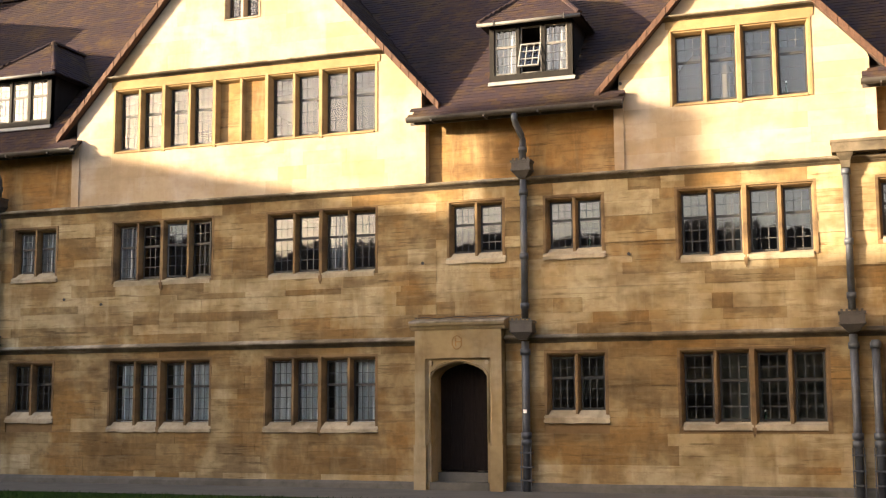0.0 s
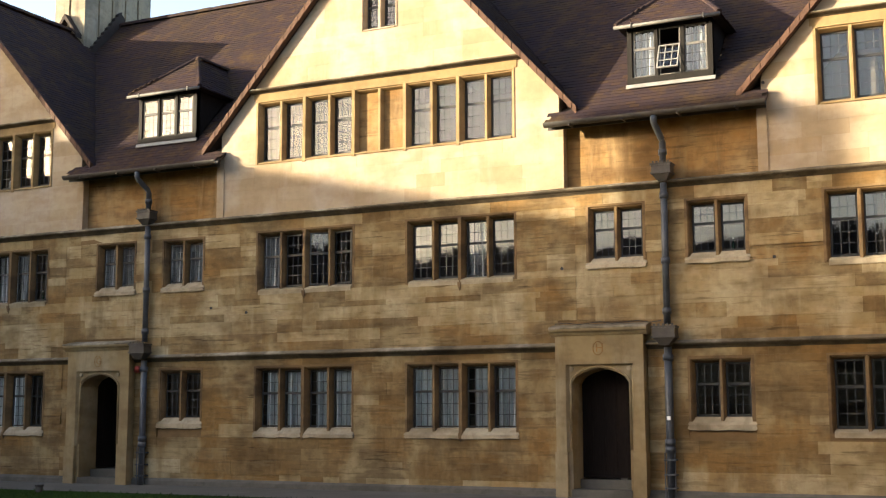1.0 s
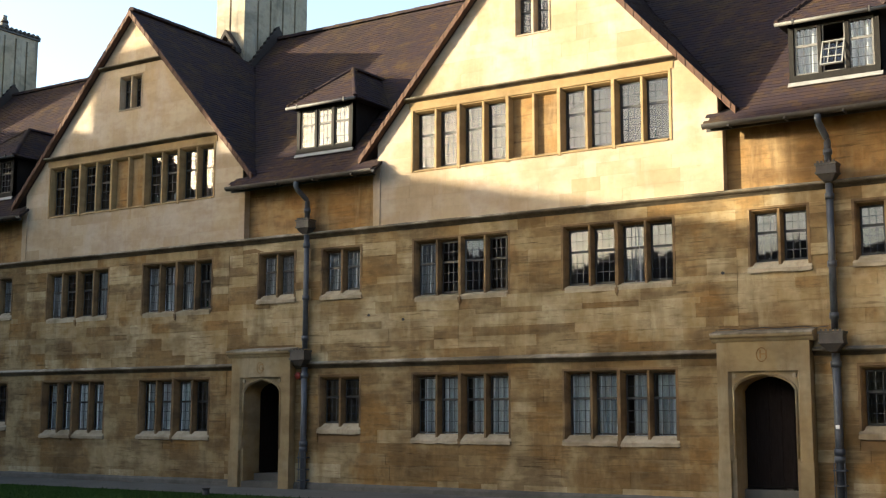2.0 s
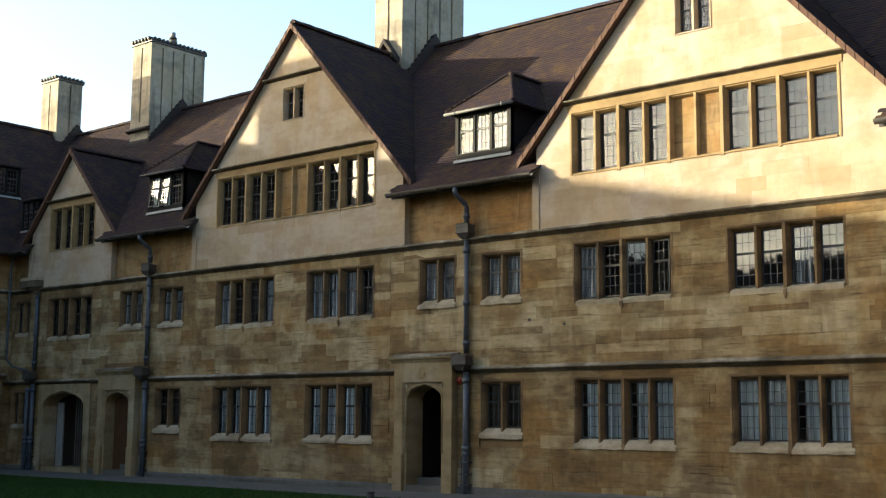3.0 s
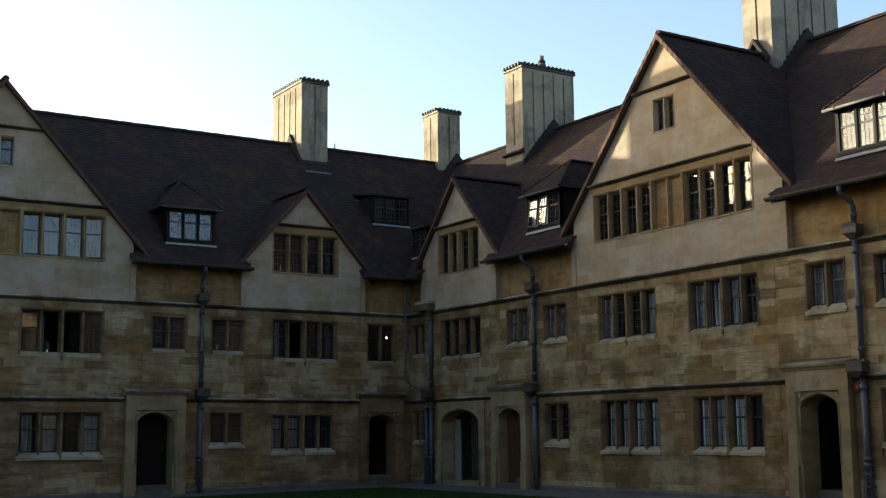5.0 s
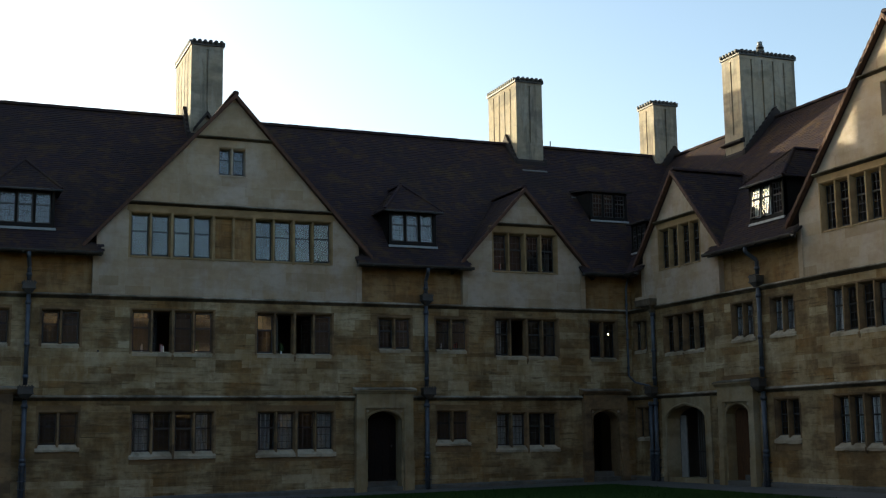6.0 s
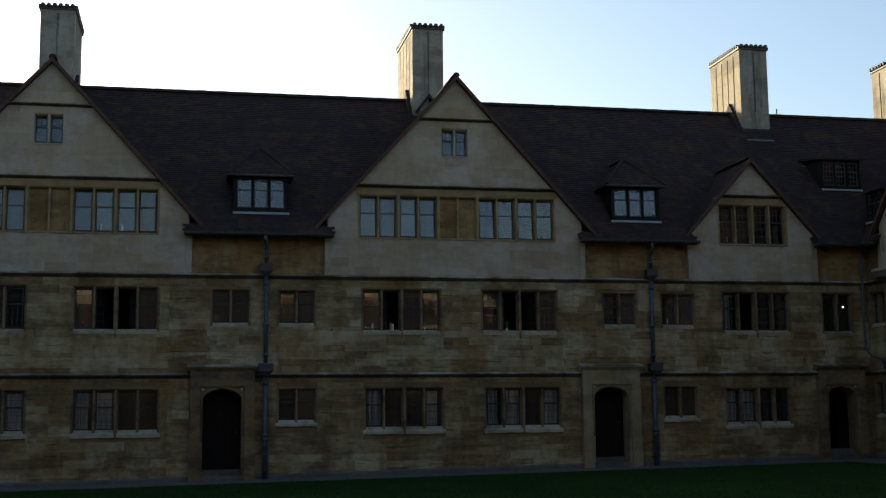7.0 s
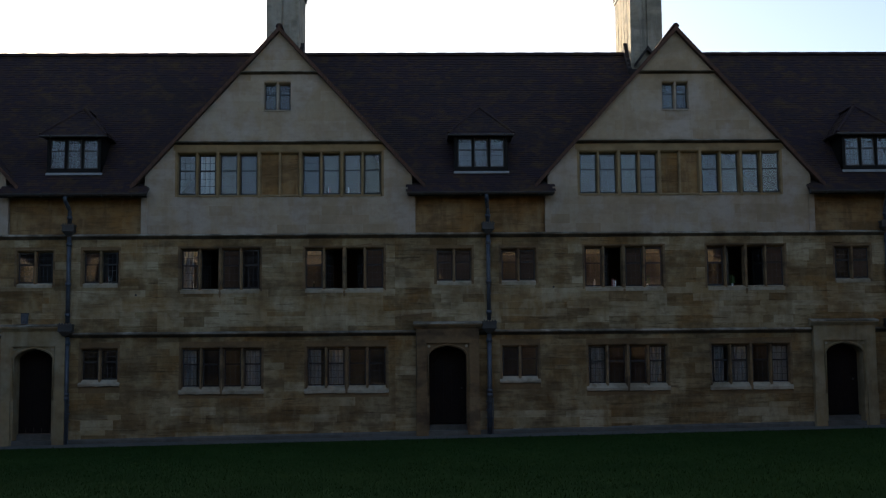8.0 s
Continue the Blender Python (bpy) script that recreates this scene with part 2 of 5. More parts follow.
LAMP_GLOW = glow_material("lamp_glow", (1.0, 0.74, 0.36), 14.0)


# ---- small tools for building ----
class Geo:
    """Vertices and faces of one mesh, in metres: u along the wall, w into it, z up."""

    def __init__(self):
        self.v, self.f = [], []

    def add(self, verts, faces):
        k = len(self.v)
        self.v += [tuple(p) for p in verts]
        self.f += [tuple(i + k for i in f) for f in faces]
        return self

    def box(self, u0, u1, w0, w1, z0, z1):
        return self.add([(u0, w0, z0), (u1, w0, z0), (u1, w1, z0), (u0, w1, z0), (u0, w0, z1), (u1, w0, z1), (u1, w1, z1), (u0, w1, z1)],
                        [(0, 3, 2, 1), (4, 5, 6, 7), (0, 1, 5, 4), (1, 2, 6, 5), (2, 3, 7, 6), (3, 0, 4, 7)])

    def prism(self, outline, axis, a, b):
        """An outline pushed along an axis: (u, w) along z, (w, z) along u, (u, z) along w."""
        put = {"z": lambda p, k: (p[0], p[1], k), "u": lambda p, k: (k, p[0], p[1]), "w": lambda p, k: (p[0], k, p[1])}[axis]
        n = len(outline)
        return self.add([put(p, a) for p in outline] + [put(p, b) for p in outline],
                        [tuple(range(n))[::-1], tuple(range(n, 2 * n))] + [(i, (i + 1) % n, n + (i + 1) % n, n + i) for i in range(n)])

    def tube(self, points, radius, sides=10):
        """A round bar through points, closed at both ends."""
        pts = [Vector(p) for p in points]
        rings = []
        for i, p in enumerate(pts):
            d = (pts[min(i + 1, len(pts) - 1)] - pts[max(i - 1, 0)]).normalized()
            side = d.cross(Vector((0, 0, 1)) if abs(d.z) < 0.9 else Vector((1, 0, 0))).normalized()
            up = side.cross(d)
            rings.append([p + radius * (side * math.cos(2 * math.pi * k / sides) + up * math.sin(2 * math.pi * k / sides)) for k in range(sides)])
        faces = [tuple(range(sides))[::-1], tuple((len(pts) - 1) * sides + k for k in range(sides))]
        for i in range(len(pts) - 1):
            faces += [(i * sides + k, i * sides + (k + 1) % sides, (i + 1) * sides + (k + 1) % sides, (i + 1) * sides + k) for k in range(sides)]
        return self.add([q for r in rings for q in r], faces)

    def mesh(self, name, mat, smooth=False, recalc=True):
        me = bpy.data.meshes.new(name)
        me.from_pydata(self.v, [], self.f)
        if recalc:
            bm = bmesh.new()
            bm.from_mesh(me)
            bmesh.ops.recalc_face_normals(bm, faces=bm.faces)
            bm.to_mesh(me)
            bm.free()
        me.materials.append(mat)
        if smooth:
            me.polygons.foreach_set("use_smooth", [True] * len(me.polygons))
        return me


def part(name, geo, mat, parent, label="", smooth=False, recalc=True):
    ob = new(name, geo.mesh(name, mat, smooth, recalc))
    ob.parent = parent
    return tagged(ob, label)


def thing(name, m, label, category, group="", kind=""):
    ob = new(name)
    ob.empty_display_size = 0.2
    ob.matrix_basis = m
    return tagged(ob, label, category, group, kind)


def whole(name, geo, mat, m, label, category, group="", kind="", smooth=False):
    ob = new(name, geo.mesh(name, mat, smooth))
    ob.matrix_basis = m
    return tagged(ob, label, category, group, kind)


def moved(u, w, z):
    return Matrix.Translation((u, w, z))


NORTH = Matrix.Identity(4)
WEST = Matrix.Rotation(radians(90), 4, "Z")
FOOT = -0.9                    # how far down the walls go


def ground_z(y):
    """The court falls gently to the south."""
    return 0.09 + 0.0145 * y


S1, S2 = 2.64, 5.38            # heights of the two string courses
EAVE_W, EAVE_Z, RIDGE_W, RIDGE_Z = -0.35, 6.58, 4.8, 11.8
PITCH = (RIDGE_Z - EAVE_Z) / (RIDGE_W - EAVE_W)


def roof_z(w):
    return EAVE_Z + PITCH * (w - EAVE_W)


# the plan of both ranges, along u: the north range runs from x = 0, the west range up to y = 0
BIG_N, BIG_W = [23.3, 12.33], [-12.92, -24.25, -35.6]
SMALL_N, SMALL_W = [32.53, 2.95], [-3.76]
BIG_HALF, BIG_TOP, SMALL_HALF, SMALL_TOP = 3.65, 11.30, 2.02, 9.42
GABLES_N = [(c, BIG_HALF, BIG_TOP) for c in BIG_N] + [(c, SMALL_HALF, SMALL_TOP) for c in SMALL_N]
GABLES_W = [(c, BIG_HALF + 0.1, BIG_TOP + 0.05) for c in BIG_W] + [(c, SMALL_HALF, SMALL_TOP - 0.24) for c in SMALL_W]
SLOPE = 1.104
LOW_N = [27.65, 16.74, 5.71]   # middles of the doorways
LOW_W = [-8.42, -19.54, -30.95]
PIPES_N = [28.83, 17.86, 6.87]
PIPES_W = [-7.08, -18.38, -30.05]
DORMERS_N = [28.91, 18.03, 7.0]
DORMERS_W = [-7.37, -18.53, -30.05]

# (left, right, bottom, top, lights, sill height, kind)
WINDOWS_N, WINDOWS_W = [], []
for k, c in enumerate(BIG_N):
    for a, b in ((-2.80, -0.55), (0.54, 2.79)):
        WINDOWS_N += [(c + a, c + b, 1.17, 2.44, 4, 0.125, "ground"), (c + a, c + b, 3.90, 5.11, 4, 0.0, "middle")]
    WINDOWS_N += [(c - 2.81, c + 2.80, 6.45, 7.755, 10, 0.0, "gable"), (c - 0.40, c + 0.38, 8.87, 9.75, 2, 0.0, "attic")]
for c in (32.53, 3.02):
    WINDOWS_N += [(c - 1.13, c + 1.13, 3.90, 5.10, 4, 0.0, "middle")]
    WINDOWS_N += [(c - 1.15, c + 1.15, 6.46, 7.78, 4, 0.0, "gable")]
WINDOWS_N += [(31.37, 33.76, 1.17, 2.44, 4, 0.0, "ground")]
for c in PIPES_N:
    WINDOWS_N += [(c - 1.43, c - 0.36, 4.10, 5.11, 2, 0.13, "middle"), (c + 0.32, c + 1.39, 4.10, 5.09, 2, 0.13, "middle"), (c + 0.30, c + 1.40, 1.36, 2.43, 2, 0.15, "ground")]
WINDOWS_N += [(0.12, 0.98, 4.08, 5.09, 2, 0.0, "middle"), (0.12, 0.97, 1.36, 2.39, 2, 0.0, "ground"), (34.55, 35.4, 4.08, 5.09, 2, 0.0, "middle"), (34.55, 35.4, 1.36, 2.39, 2, 0.0, "ground")]
for c in BIG_W:
    for a, b in ((-2.80, -0.46), (0.67, 3.0)):
        WINDOWS_W += [(c + a + 0.06, c + b + 0.06, 1.12, 2.32, 4, 0.14, "ground"), (c + a, c + b, 3.84, 5.10, 4, 0.0, "middle")]
    WINDOWS_W += [(c - 2.90, c + 2.95, 6.49, 7.80, 10, 0.0, "gable"), (c - 0.46, c + 0.36, 8.92, 9.81, 2, 0.0, "attic")]
WINDOWS_W += [(-4.86, -2.60, 6.49, 7.78, 4, 0.0, "gable"), (-4.83, -2.59, 3.87, 5.12, 4, 0.0, "middle"), (-4.82, -2.67, 1.14, 2.26, 4, 0.14, "ground"), (-1.56, -0.5, 3.85, 5.11, 2, 0.0, "middle")]
for c in PIPES_W:
    WINDOWS_W += [(c - 1.52, c - 0.40, 4.03, 5.05, 2, 0.0, "middle"), (c + 0.30, c + 1.41, 4.03, 5.05, 2, 0.0, "middle"), (c + 0.30, c + 1.43, 1.34, 2.32, 2, 0.12, "ground")]


# ---- ground ----
def sloping(u0, u1, y0, y1, lift):
    return [(u0, y0, ground_z(y0) + lift), (u1, y0, ground_z(y0) + lift), (u1, y1, ground_z(y1) + lift), (u0, y1, ground_z(y1) + lift)]


lawn = Geo().add(sloping(2.3, 33.2, -47.0, -2.2, 0.03) + sloping(2.3, 33.2, -47.0, -2.2, -0.1), [(0, 1, 2, 3), (0, 4, 5, 1), (1, 5, 6, 2), (2, 6, 7, 3), (3, 7, 4, 0)])
whole("lawn", lawn, LAWN, NORTH, "close-mown dark green lawn filling the courtyard", "lawn", kind="structure")
ground = Geo().add(sloping(-400, 400, -400, 400, 0.0), [(0, 1, 2, 3)])
whole("ground", ground, PAVING, NORTH, "grey worn paving round the lawn", "paving", kind="structure")



def grass(count, x0, x1, y0, y1):
    """Short mown blades standing on the lawn, all in one mesh."""
    r = np.random.default_rng(12)
    x, y = r.uniform(x0, x1, count), r.uniform(y0, y1, count)
    z = 0.09 + 0.0145 * y + 0.025
    turn, tall, wide = r.uniform(0, 2 * math.pi, count), r.uniform(0.03, 0.065, count), r.uniform(0.006, 0.011, count)
    lean = r.normal(0, 0.018, (count, 2))
    a = np.stack([x - wide * np.cos(turn), y - wide * np.sin(turn), z], 1)
    b = np.stack([x + wide * np.cos(turn), y + wide * np.sin(turn), z], 1)
    c = np.stack([x + lean[:, 0], y + lean[:, 1], z + tall], 1)
    me = bpy.data.meshes.new("grass")
    me.vertices.add(count * 3)
    me.vertices.foreach_set("co", np.stack([a, b, c], 1).ravel())
    me.loops.add(count * 3)
    me.loops.foreach_set("vertex_index", np.arange(count * 3))
    me.polygons.add(count)
    me.polygons.foreach_set("loop_start", np.arange(count) * 3)
    me.update(calc_edges=True)
    me.materials.append(BLADE)
    return tagged(new("grass", me), "short mown grass blades covering the dark lawn", "grass", kind="stuff")


grass(170000, 2.35, 33.15, -46.9, -2.25)


# ---- stone walls, course by course ----
def stone_variants(count=8):
    """Rough blocks one unit wide and high, with worn edges; the face lies at w = 0."""
    out = []
    rnd = random.Random(5)
    for k in range(count):
        g = Geo()
        j = lambda s: rnd.uniform(-s, s)
        back = [(0, 1, 0), (1, 1, 0), (1, 1, 1), (0, 1, 1)]
        mid = [(0.0, 0.16, 0.002), (1.0, 0.16, 0.002), (1.0, 0.16, 0.998), (0.0, 0.16, 0.998)]
        worn, under = (0.12, 0.32) if k > 4 else (0.0, 0.05)
        face = [(0.002 + j(0.0015), 0.035 + under * rnd.random(), 0.005 + j(0.004) + worn * rnd.random()), (0.998 + j(0.0015), 0.035 + under * rnd.random(), 0.005 + j(0.004) + worn * rnd.random()),
                (0.998 + j(0.0015), 0.035 + j(0.035), 0.995 + j(0.004)), (0.002 + j(0.0015), 0.035 + j(0.035), 0.995 + j(0.004))]
        g.add(back + mid + face, [(8, 9, 10, 11)] + [(a + i, a + (i + 1) % 4, a + 4 + (i + 1) % 4, a + 4 + i) for a in (0, 4) for i in range(4)])
        out.append(g.mesh("stone", RUBBLE))
    return out


STONES = stone_variants()
WASHED_LIT_STONES = []
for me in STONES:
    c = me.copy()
    c.materials[0] = WASHED_LIT
    WASHED_LIT_STONES.append(c)


def courses(levels, rnd):
    """Heights of the beds between fixed levels, uneven."""
    out = [levels[0]]
    for a, b in zip(levels, levels[1:]):
        n = max(1, round((b - a) / 0.205))
        cuts = [a + (b - a) * (k + rnd.uniform(-0.26, 0.26)) / n for k in range(1, n)]
        out += cuts + [b]
    return out


def free_spans(u0, u1, z0, z1, holes):
    spans = [(u0, u1)]
    for a, b, c, d in holes:
        if min(z1, d) - max(z0, c) > 0.3 * (z1 - z0):
            spans = [s for p, q in spans for s in ((p, min(q, a)), (max(p, b), q)) if s[1] - s[0] > 0.03]
    return spans


def backing(g, u0, u1, z0, z1, holes, w0, w1):
    """A slab with openings right through it."""
    us = sorted({u0, u1, *[x for h in holes for x in h[:2] if u0 < x < u1]})
    zs = sorted({z0, z1, *[x for h in holes for x in h[2:] if z0 < x < z1]})
    for za, zb in zip(zs, zs[1:]):
        run = None
        for ua, ub in zip(us, us[1:]):
            inside = any(a < (ua + ub) / 2 < b and c < (za + zb) / 2 < d for a, b, c, d in holes)
            if inside:
                if run:
                    g.box(*run, w0, w1, za, zb)
                run = None
            else:
                run = (run[0], ub) if run else (ua, ub)
        if run:
            g.box(*run, w0, w1, za, zb)


def rubble_wall(name, m, u0, u1, z0, z1, levels, holes, aprons, seed, label, pale_share=0.04):
    rnd = random.Random(seed)
    g = Geo()
    backing(g, u0, u1, z0, z1, holes, 0.012, 0.40)
    wall = whole(name, g, MORTAR, m, label, "wall", kind="structure")
    beds = courses(levels, rnd)
    for za, zb in zip(beds, beds[1:]):
        bed_out = rnd.uniform(-0.014, 0.004)
        for a, b in free_spans(u0, u1, za, zb, holes):
            x = a
            while x < b - 0.01:
                n = rnd.choice((rnd.uniform(0.3, 0.6), rnd.uniform(0.55, 1.1), rnd.uniform(0.8, 1.5)))
                if b - (x + n) < 0.24:
                    n = b - x
                halves = [(za, zb)] if rnd.random() > 0.12 or zb - za < 0.2 else [(za, (za + zb) / 2), ((za + zb) / 2, zb)]
                under = any(p - 0.05 < x + n / 2 < q + 0.05 and c < (za + zb) / 2 < d for p, q, c, d in aprons)
                washed = rnd.random() < (0.85 if under else 0.45 if zb < 0.5 else pale_share)
                for ha, hb in halves:
                    s = new("stone", rnd.choice(WASHED_LIT_STONES if washed else STONES))
                    s.parent = wall
                    s.location = (x + 0.0004, -0.004 + bed_out + rnd.choice((rnd.uniform(-0.003, 0.003), rnd.uniform(-0.003, 0.003), rnd.uniform(-0.003, 0.003), rnd.uniform(-0.012, 0.006))), ha + 0.001)
                    s.scale = (n - 0.0008, 0.045, hb - ha - 0.002)
                x += n
    return wall


def block(parent, name, mat, q, w0, w1, edge=0.0025):
    """One dressed block: q is its face, (u, z) four times, anticlockwise from the lower left."""
    cu, cz = sum(p[0] for p in q) / 4, sum(p[1] for p in q) / 4
    inner = [(u + (edge if u < cu else -edge), w0, z + (edge if z < cz else -edge)) for u, z in q]
    rim = [(u, w0 + edge, z) for u, z in q]
    back = [(u, w1, z) for u, z in q]
    me = bpy.data.meshes.new(name)
    me.from_pydata(inner + rim + back, [], [(0, 1, 2, 3)] + [(a + i, a + 4 + i, a + 4 + (i + 1) % 4, a + (i + 1) % 4) for a in (0, 4) for i in range(4)])
    bm = bmesh.new()
    bm.from_mesh(me)
    bmesh.ops.recalc_face_normals(bm, faces=bm.faces)
    if (f := next(iter(bm.faces))).normal.y > 0:
        bmesh.ops.reverse_faces(bm, faces=bm.faces)
    bm.to_mesh(me)
    bm.free()
    me.materials.append(mat)
    ob = new(name, me)
    ob.parent = parent
    return ob


def ashlar_wall(name, m, levels, left, right, holes, w0, w1, mat, seed, label, long=0.95):
    """Smooth blocks from bed to bed; left(z) and right(z) bound the wall."""
    rnd = random.Random(seed)
    wall = thing(name, m, label, "wall", kind="structure")
    beds = []
    for a, b in zip(levels, levels[1:]):
        n = max(1, round((b - a) / 0.29))
        beds += [a + (b - a) * k / n for k in range(n)]
    beds.append(levels[-1])
    for za, zb in zip(beds, beds[1:]):
        lo, hi = min(left(za), left(zb)), max(right(za), right(zb))
        for a, b in free_spans(lo, hi, za, zb, holes):
            x = a
            while x < b - 0.01:
                n = rnd.uniform(0.55, long)
                if b - (x + n) < 0.5:
                    n = b - x
                p0, p1 = (left(za), left(zb)) if x == lo else (x, x)
                q0, q1 = (right(za), right(zb)) if abs(x + n - hi) < 1e-6 else (x + n, x + n)
                p0, p1, q0, q1 = max(p0, left(za)), max(p1, left(zb)), min(q0, right(za)), min(q1, right(zb))
                if q0 - p0 > 0.02:
                    block(wall, "stone", mat, [(p0, za), (q0, za), (max(q1, p1 + 0.004), zb), (p1, zb)], w0, w1)
                x += n
    return wall


DOORS_N = [(c - 0.80, c + 0.80, FOOT, 2.97) for c in LOW_N] + [(1.72, 4.30, FOOT, 2.56)]
DOORS_W = [(c - 0.88, c + 0.88, FOOT, 2.92) for c in LOW_W] + [(-1.86, -0.36, FOOT, 2.90)]


def wall_storeys(side, m, runs, windows, doors, seed):
    rect = [(a, b, c - s, d) for a, b, c, d, _, s, _ in windows]
    holes = rect + list(doors)
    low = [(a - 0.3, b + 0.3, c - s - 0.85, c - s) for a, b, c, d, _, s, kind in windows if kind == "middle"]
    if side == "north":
        # paler end: rain wash, plus sun patches and bounced light put into stone colour
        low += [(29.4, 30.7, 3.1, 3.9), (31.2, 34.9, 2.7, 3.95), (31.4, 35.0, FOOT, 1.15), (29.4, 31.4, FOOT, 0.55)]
    for k, (u0, u1) in enumerate(runs):
        inside = [h for h in holes if h[1] > u0 and h[0] < u1]
        level = (lambda u: ground_z(0.0)) if side == "north" else ground_z
        zg = [level(u0) + 0.05, 1.05, 1.31, 2.44, S1 - 0.06]
        zm = [S1 + 0.06, 3.88, 4.0, 5.10, S2 - 0.06]
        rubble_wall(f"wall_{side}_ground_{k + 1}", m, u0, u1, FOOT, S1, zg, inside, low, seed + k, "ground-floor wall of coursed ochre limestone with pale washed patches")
        # extra pale stones: rain wash, plus stronger upper light put into the colour
        rubble_wall(f"wall_{side}_middle_{k + 1}", m, u0, u1, S1, S2, zm, inside, low, seed + 50 + k, "first-floor wall of coursed ochre limestone, stained, rain-washed and coloured paler for light", 0.28)
        g = Geo()
        for a, b in free_spans(u0, u1, 0.0, 0.2, inside):
            rim = [(-0.05, -0.3), (-0.05, 0.09), (0.0, 0.14), (0.012, 0.14), (0.012, -0.3)]
            g.add([(a, w, level(a) + z) for w, z in rim] + [(b, w, level(b) + z) for w, z in rim], [(0, 1, 2, 3, 4), (9, 8, 7, 6, 5)] + [(i, (i + 1) % 5, 5 + (i + 1) % 5, 5 + i) for i in range(5)])
        whole(f"plinth_{side}_{k + 1}", g, PLINTH, m, "low grey plinth at the foot of the wall", "plinth", kind="structure")


# ---- string courses ----
rnd_string = random.Random(31)


def string_course(name, m, runs, z, out=0.12, high=0.15, w_back=0.05, label="weathered moulded stone string course with pale upper edge"):
    ob = thing(name, m, label, "string course", kind="structure")
    for a, b in runs:
        x = a
        while x < b - 0.01:
            n = min(1.35, b - x) if b - x > 1.9 else b - x
            g = Geo().prism([(w_back, z - high / 2), (-0.018, z - high / 2), (-0.034, z - high * 0.36), (-out * 0.45, z - high * 0.30), (-out * 0.62, z - high * 0.12), (-out * 0.70, z - high * 0.16),
                             (-out, z - high * 0.02), (-out, z + high * 0.14), (-0.02, z + high * 0.42), (w_back, z + high * 0.42)], "u", x + 0.001, x + n - 0.001)
            part("moulding", g, STRING, ob)
            dip = rnd_string.uniform(-0.006, 0.006)
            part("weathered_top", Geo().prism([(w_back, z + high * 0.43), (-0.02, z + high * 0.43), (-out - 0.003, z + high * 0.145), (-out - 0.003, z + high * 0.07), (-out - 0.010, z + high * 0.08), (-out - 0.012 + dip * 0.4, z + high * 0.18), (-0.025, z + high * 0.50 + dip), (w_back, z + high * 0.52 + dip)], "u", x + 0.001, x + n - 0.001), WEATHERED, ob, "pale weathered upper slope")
            x += n


# ---- windows ----
def light(win, u0, u1, z0, z1, rnd, deep=0.155, cols=3, rows=(3, 2), iron=IRON, wild=0.0010, split_panes=False):
    """One leaded light: iron casement, cames and slightly uneven glass."""
    bar, split = 0.031, z0 + (z1 - z0) * rows[0] / sum(rows)
    f = Geo()
    for a, b, c, d in ((u0, u0 + bar, z0, z1), (u1 - bar, u1, z0, z1), (u0 + bar, u1 - bar, z0, z0 + bar), (u0 + bar, u1 - bar, z1 - bar, z1), (u0 + bar, u1 - bar, split - bar * 0.7, split + bar * 0.7)):
        f.box(a, b, deep, deep + 0.03, c, d)
    casement = part("casement", f, iron, win, "dark iron casement with leaded lights")
    lead, pane = Geo(), Geo()
    lean, tip = rnd.uniform(-0.006, 0.006), rnd.uniform(-0.004, 0.004)
    for lo, hi, n in ((z0 + bar, split - bar * 0.7, rows[0]), (split + bar * 0.7, z1 - bar, rows[1])):
        for i in range(cols):
            ua, ub = (u0 + bar + (u1 - u0 - 2 * bar) * (i + e) / cols for e in (0, 1))
            if i:
                lead.box(ua - 0.0048, ua + 0.0048, deep + 0.008, deep + 0.02, lo, hi)
            for j in range(n):
                za, zb = (lo + (hi - lo) * (j + e) / n for e in (0, 1))
                if j and not i:
                    lead.box(u0 + bar, u1 - bar, deep + 0.008, deep + 0.02, za - 0.0048, za + 0.0048)
                t, s = rnd.uniform(-wild, wild) * (ub - ua), rnd.uniform(-wild, wild) * (zb - za)
                y = deep + 0.014
                pu, pz = (lambda q: lean * (q - (u0 + u1) / 2)), (lambda q: tip * (q - (z0 + z1) / 2))
                if split_panes:
                    pane = Geo()
                pane.add([(ua, y - t - s + pu(ua) + pz(za), za), (ub, y + t - s + pu(ub) + pz(za), za), (ub, y + t + s + pu(ub) + pz(zb), zb), (ua, y - t + s + pu(ua) + pz(zb), zb)], [(0, 1, 2, 3)])
                if split_panes:
                    q = part("pane", pane, GLASS, casement, recalc=False)
                    q.visible_shadow = False
    part("cames", lead, CAME, casement)
    if split_panes:
        return casement
    p = part("pane", pane, GLASS, casement, "small leaded glass panes", recalc=False)
    p.visible_shadow = False
    return casement


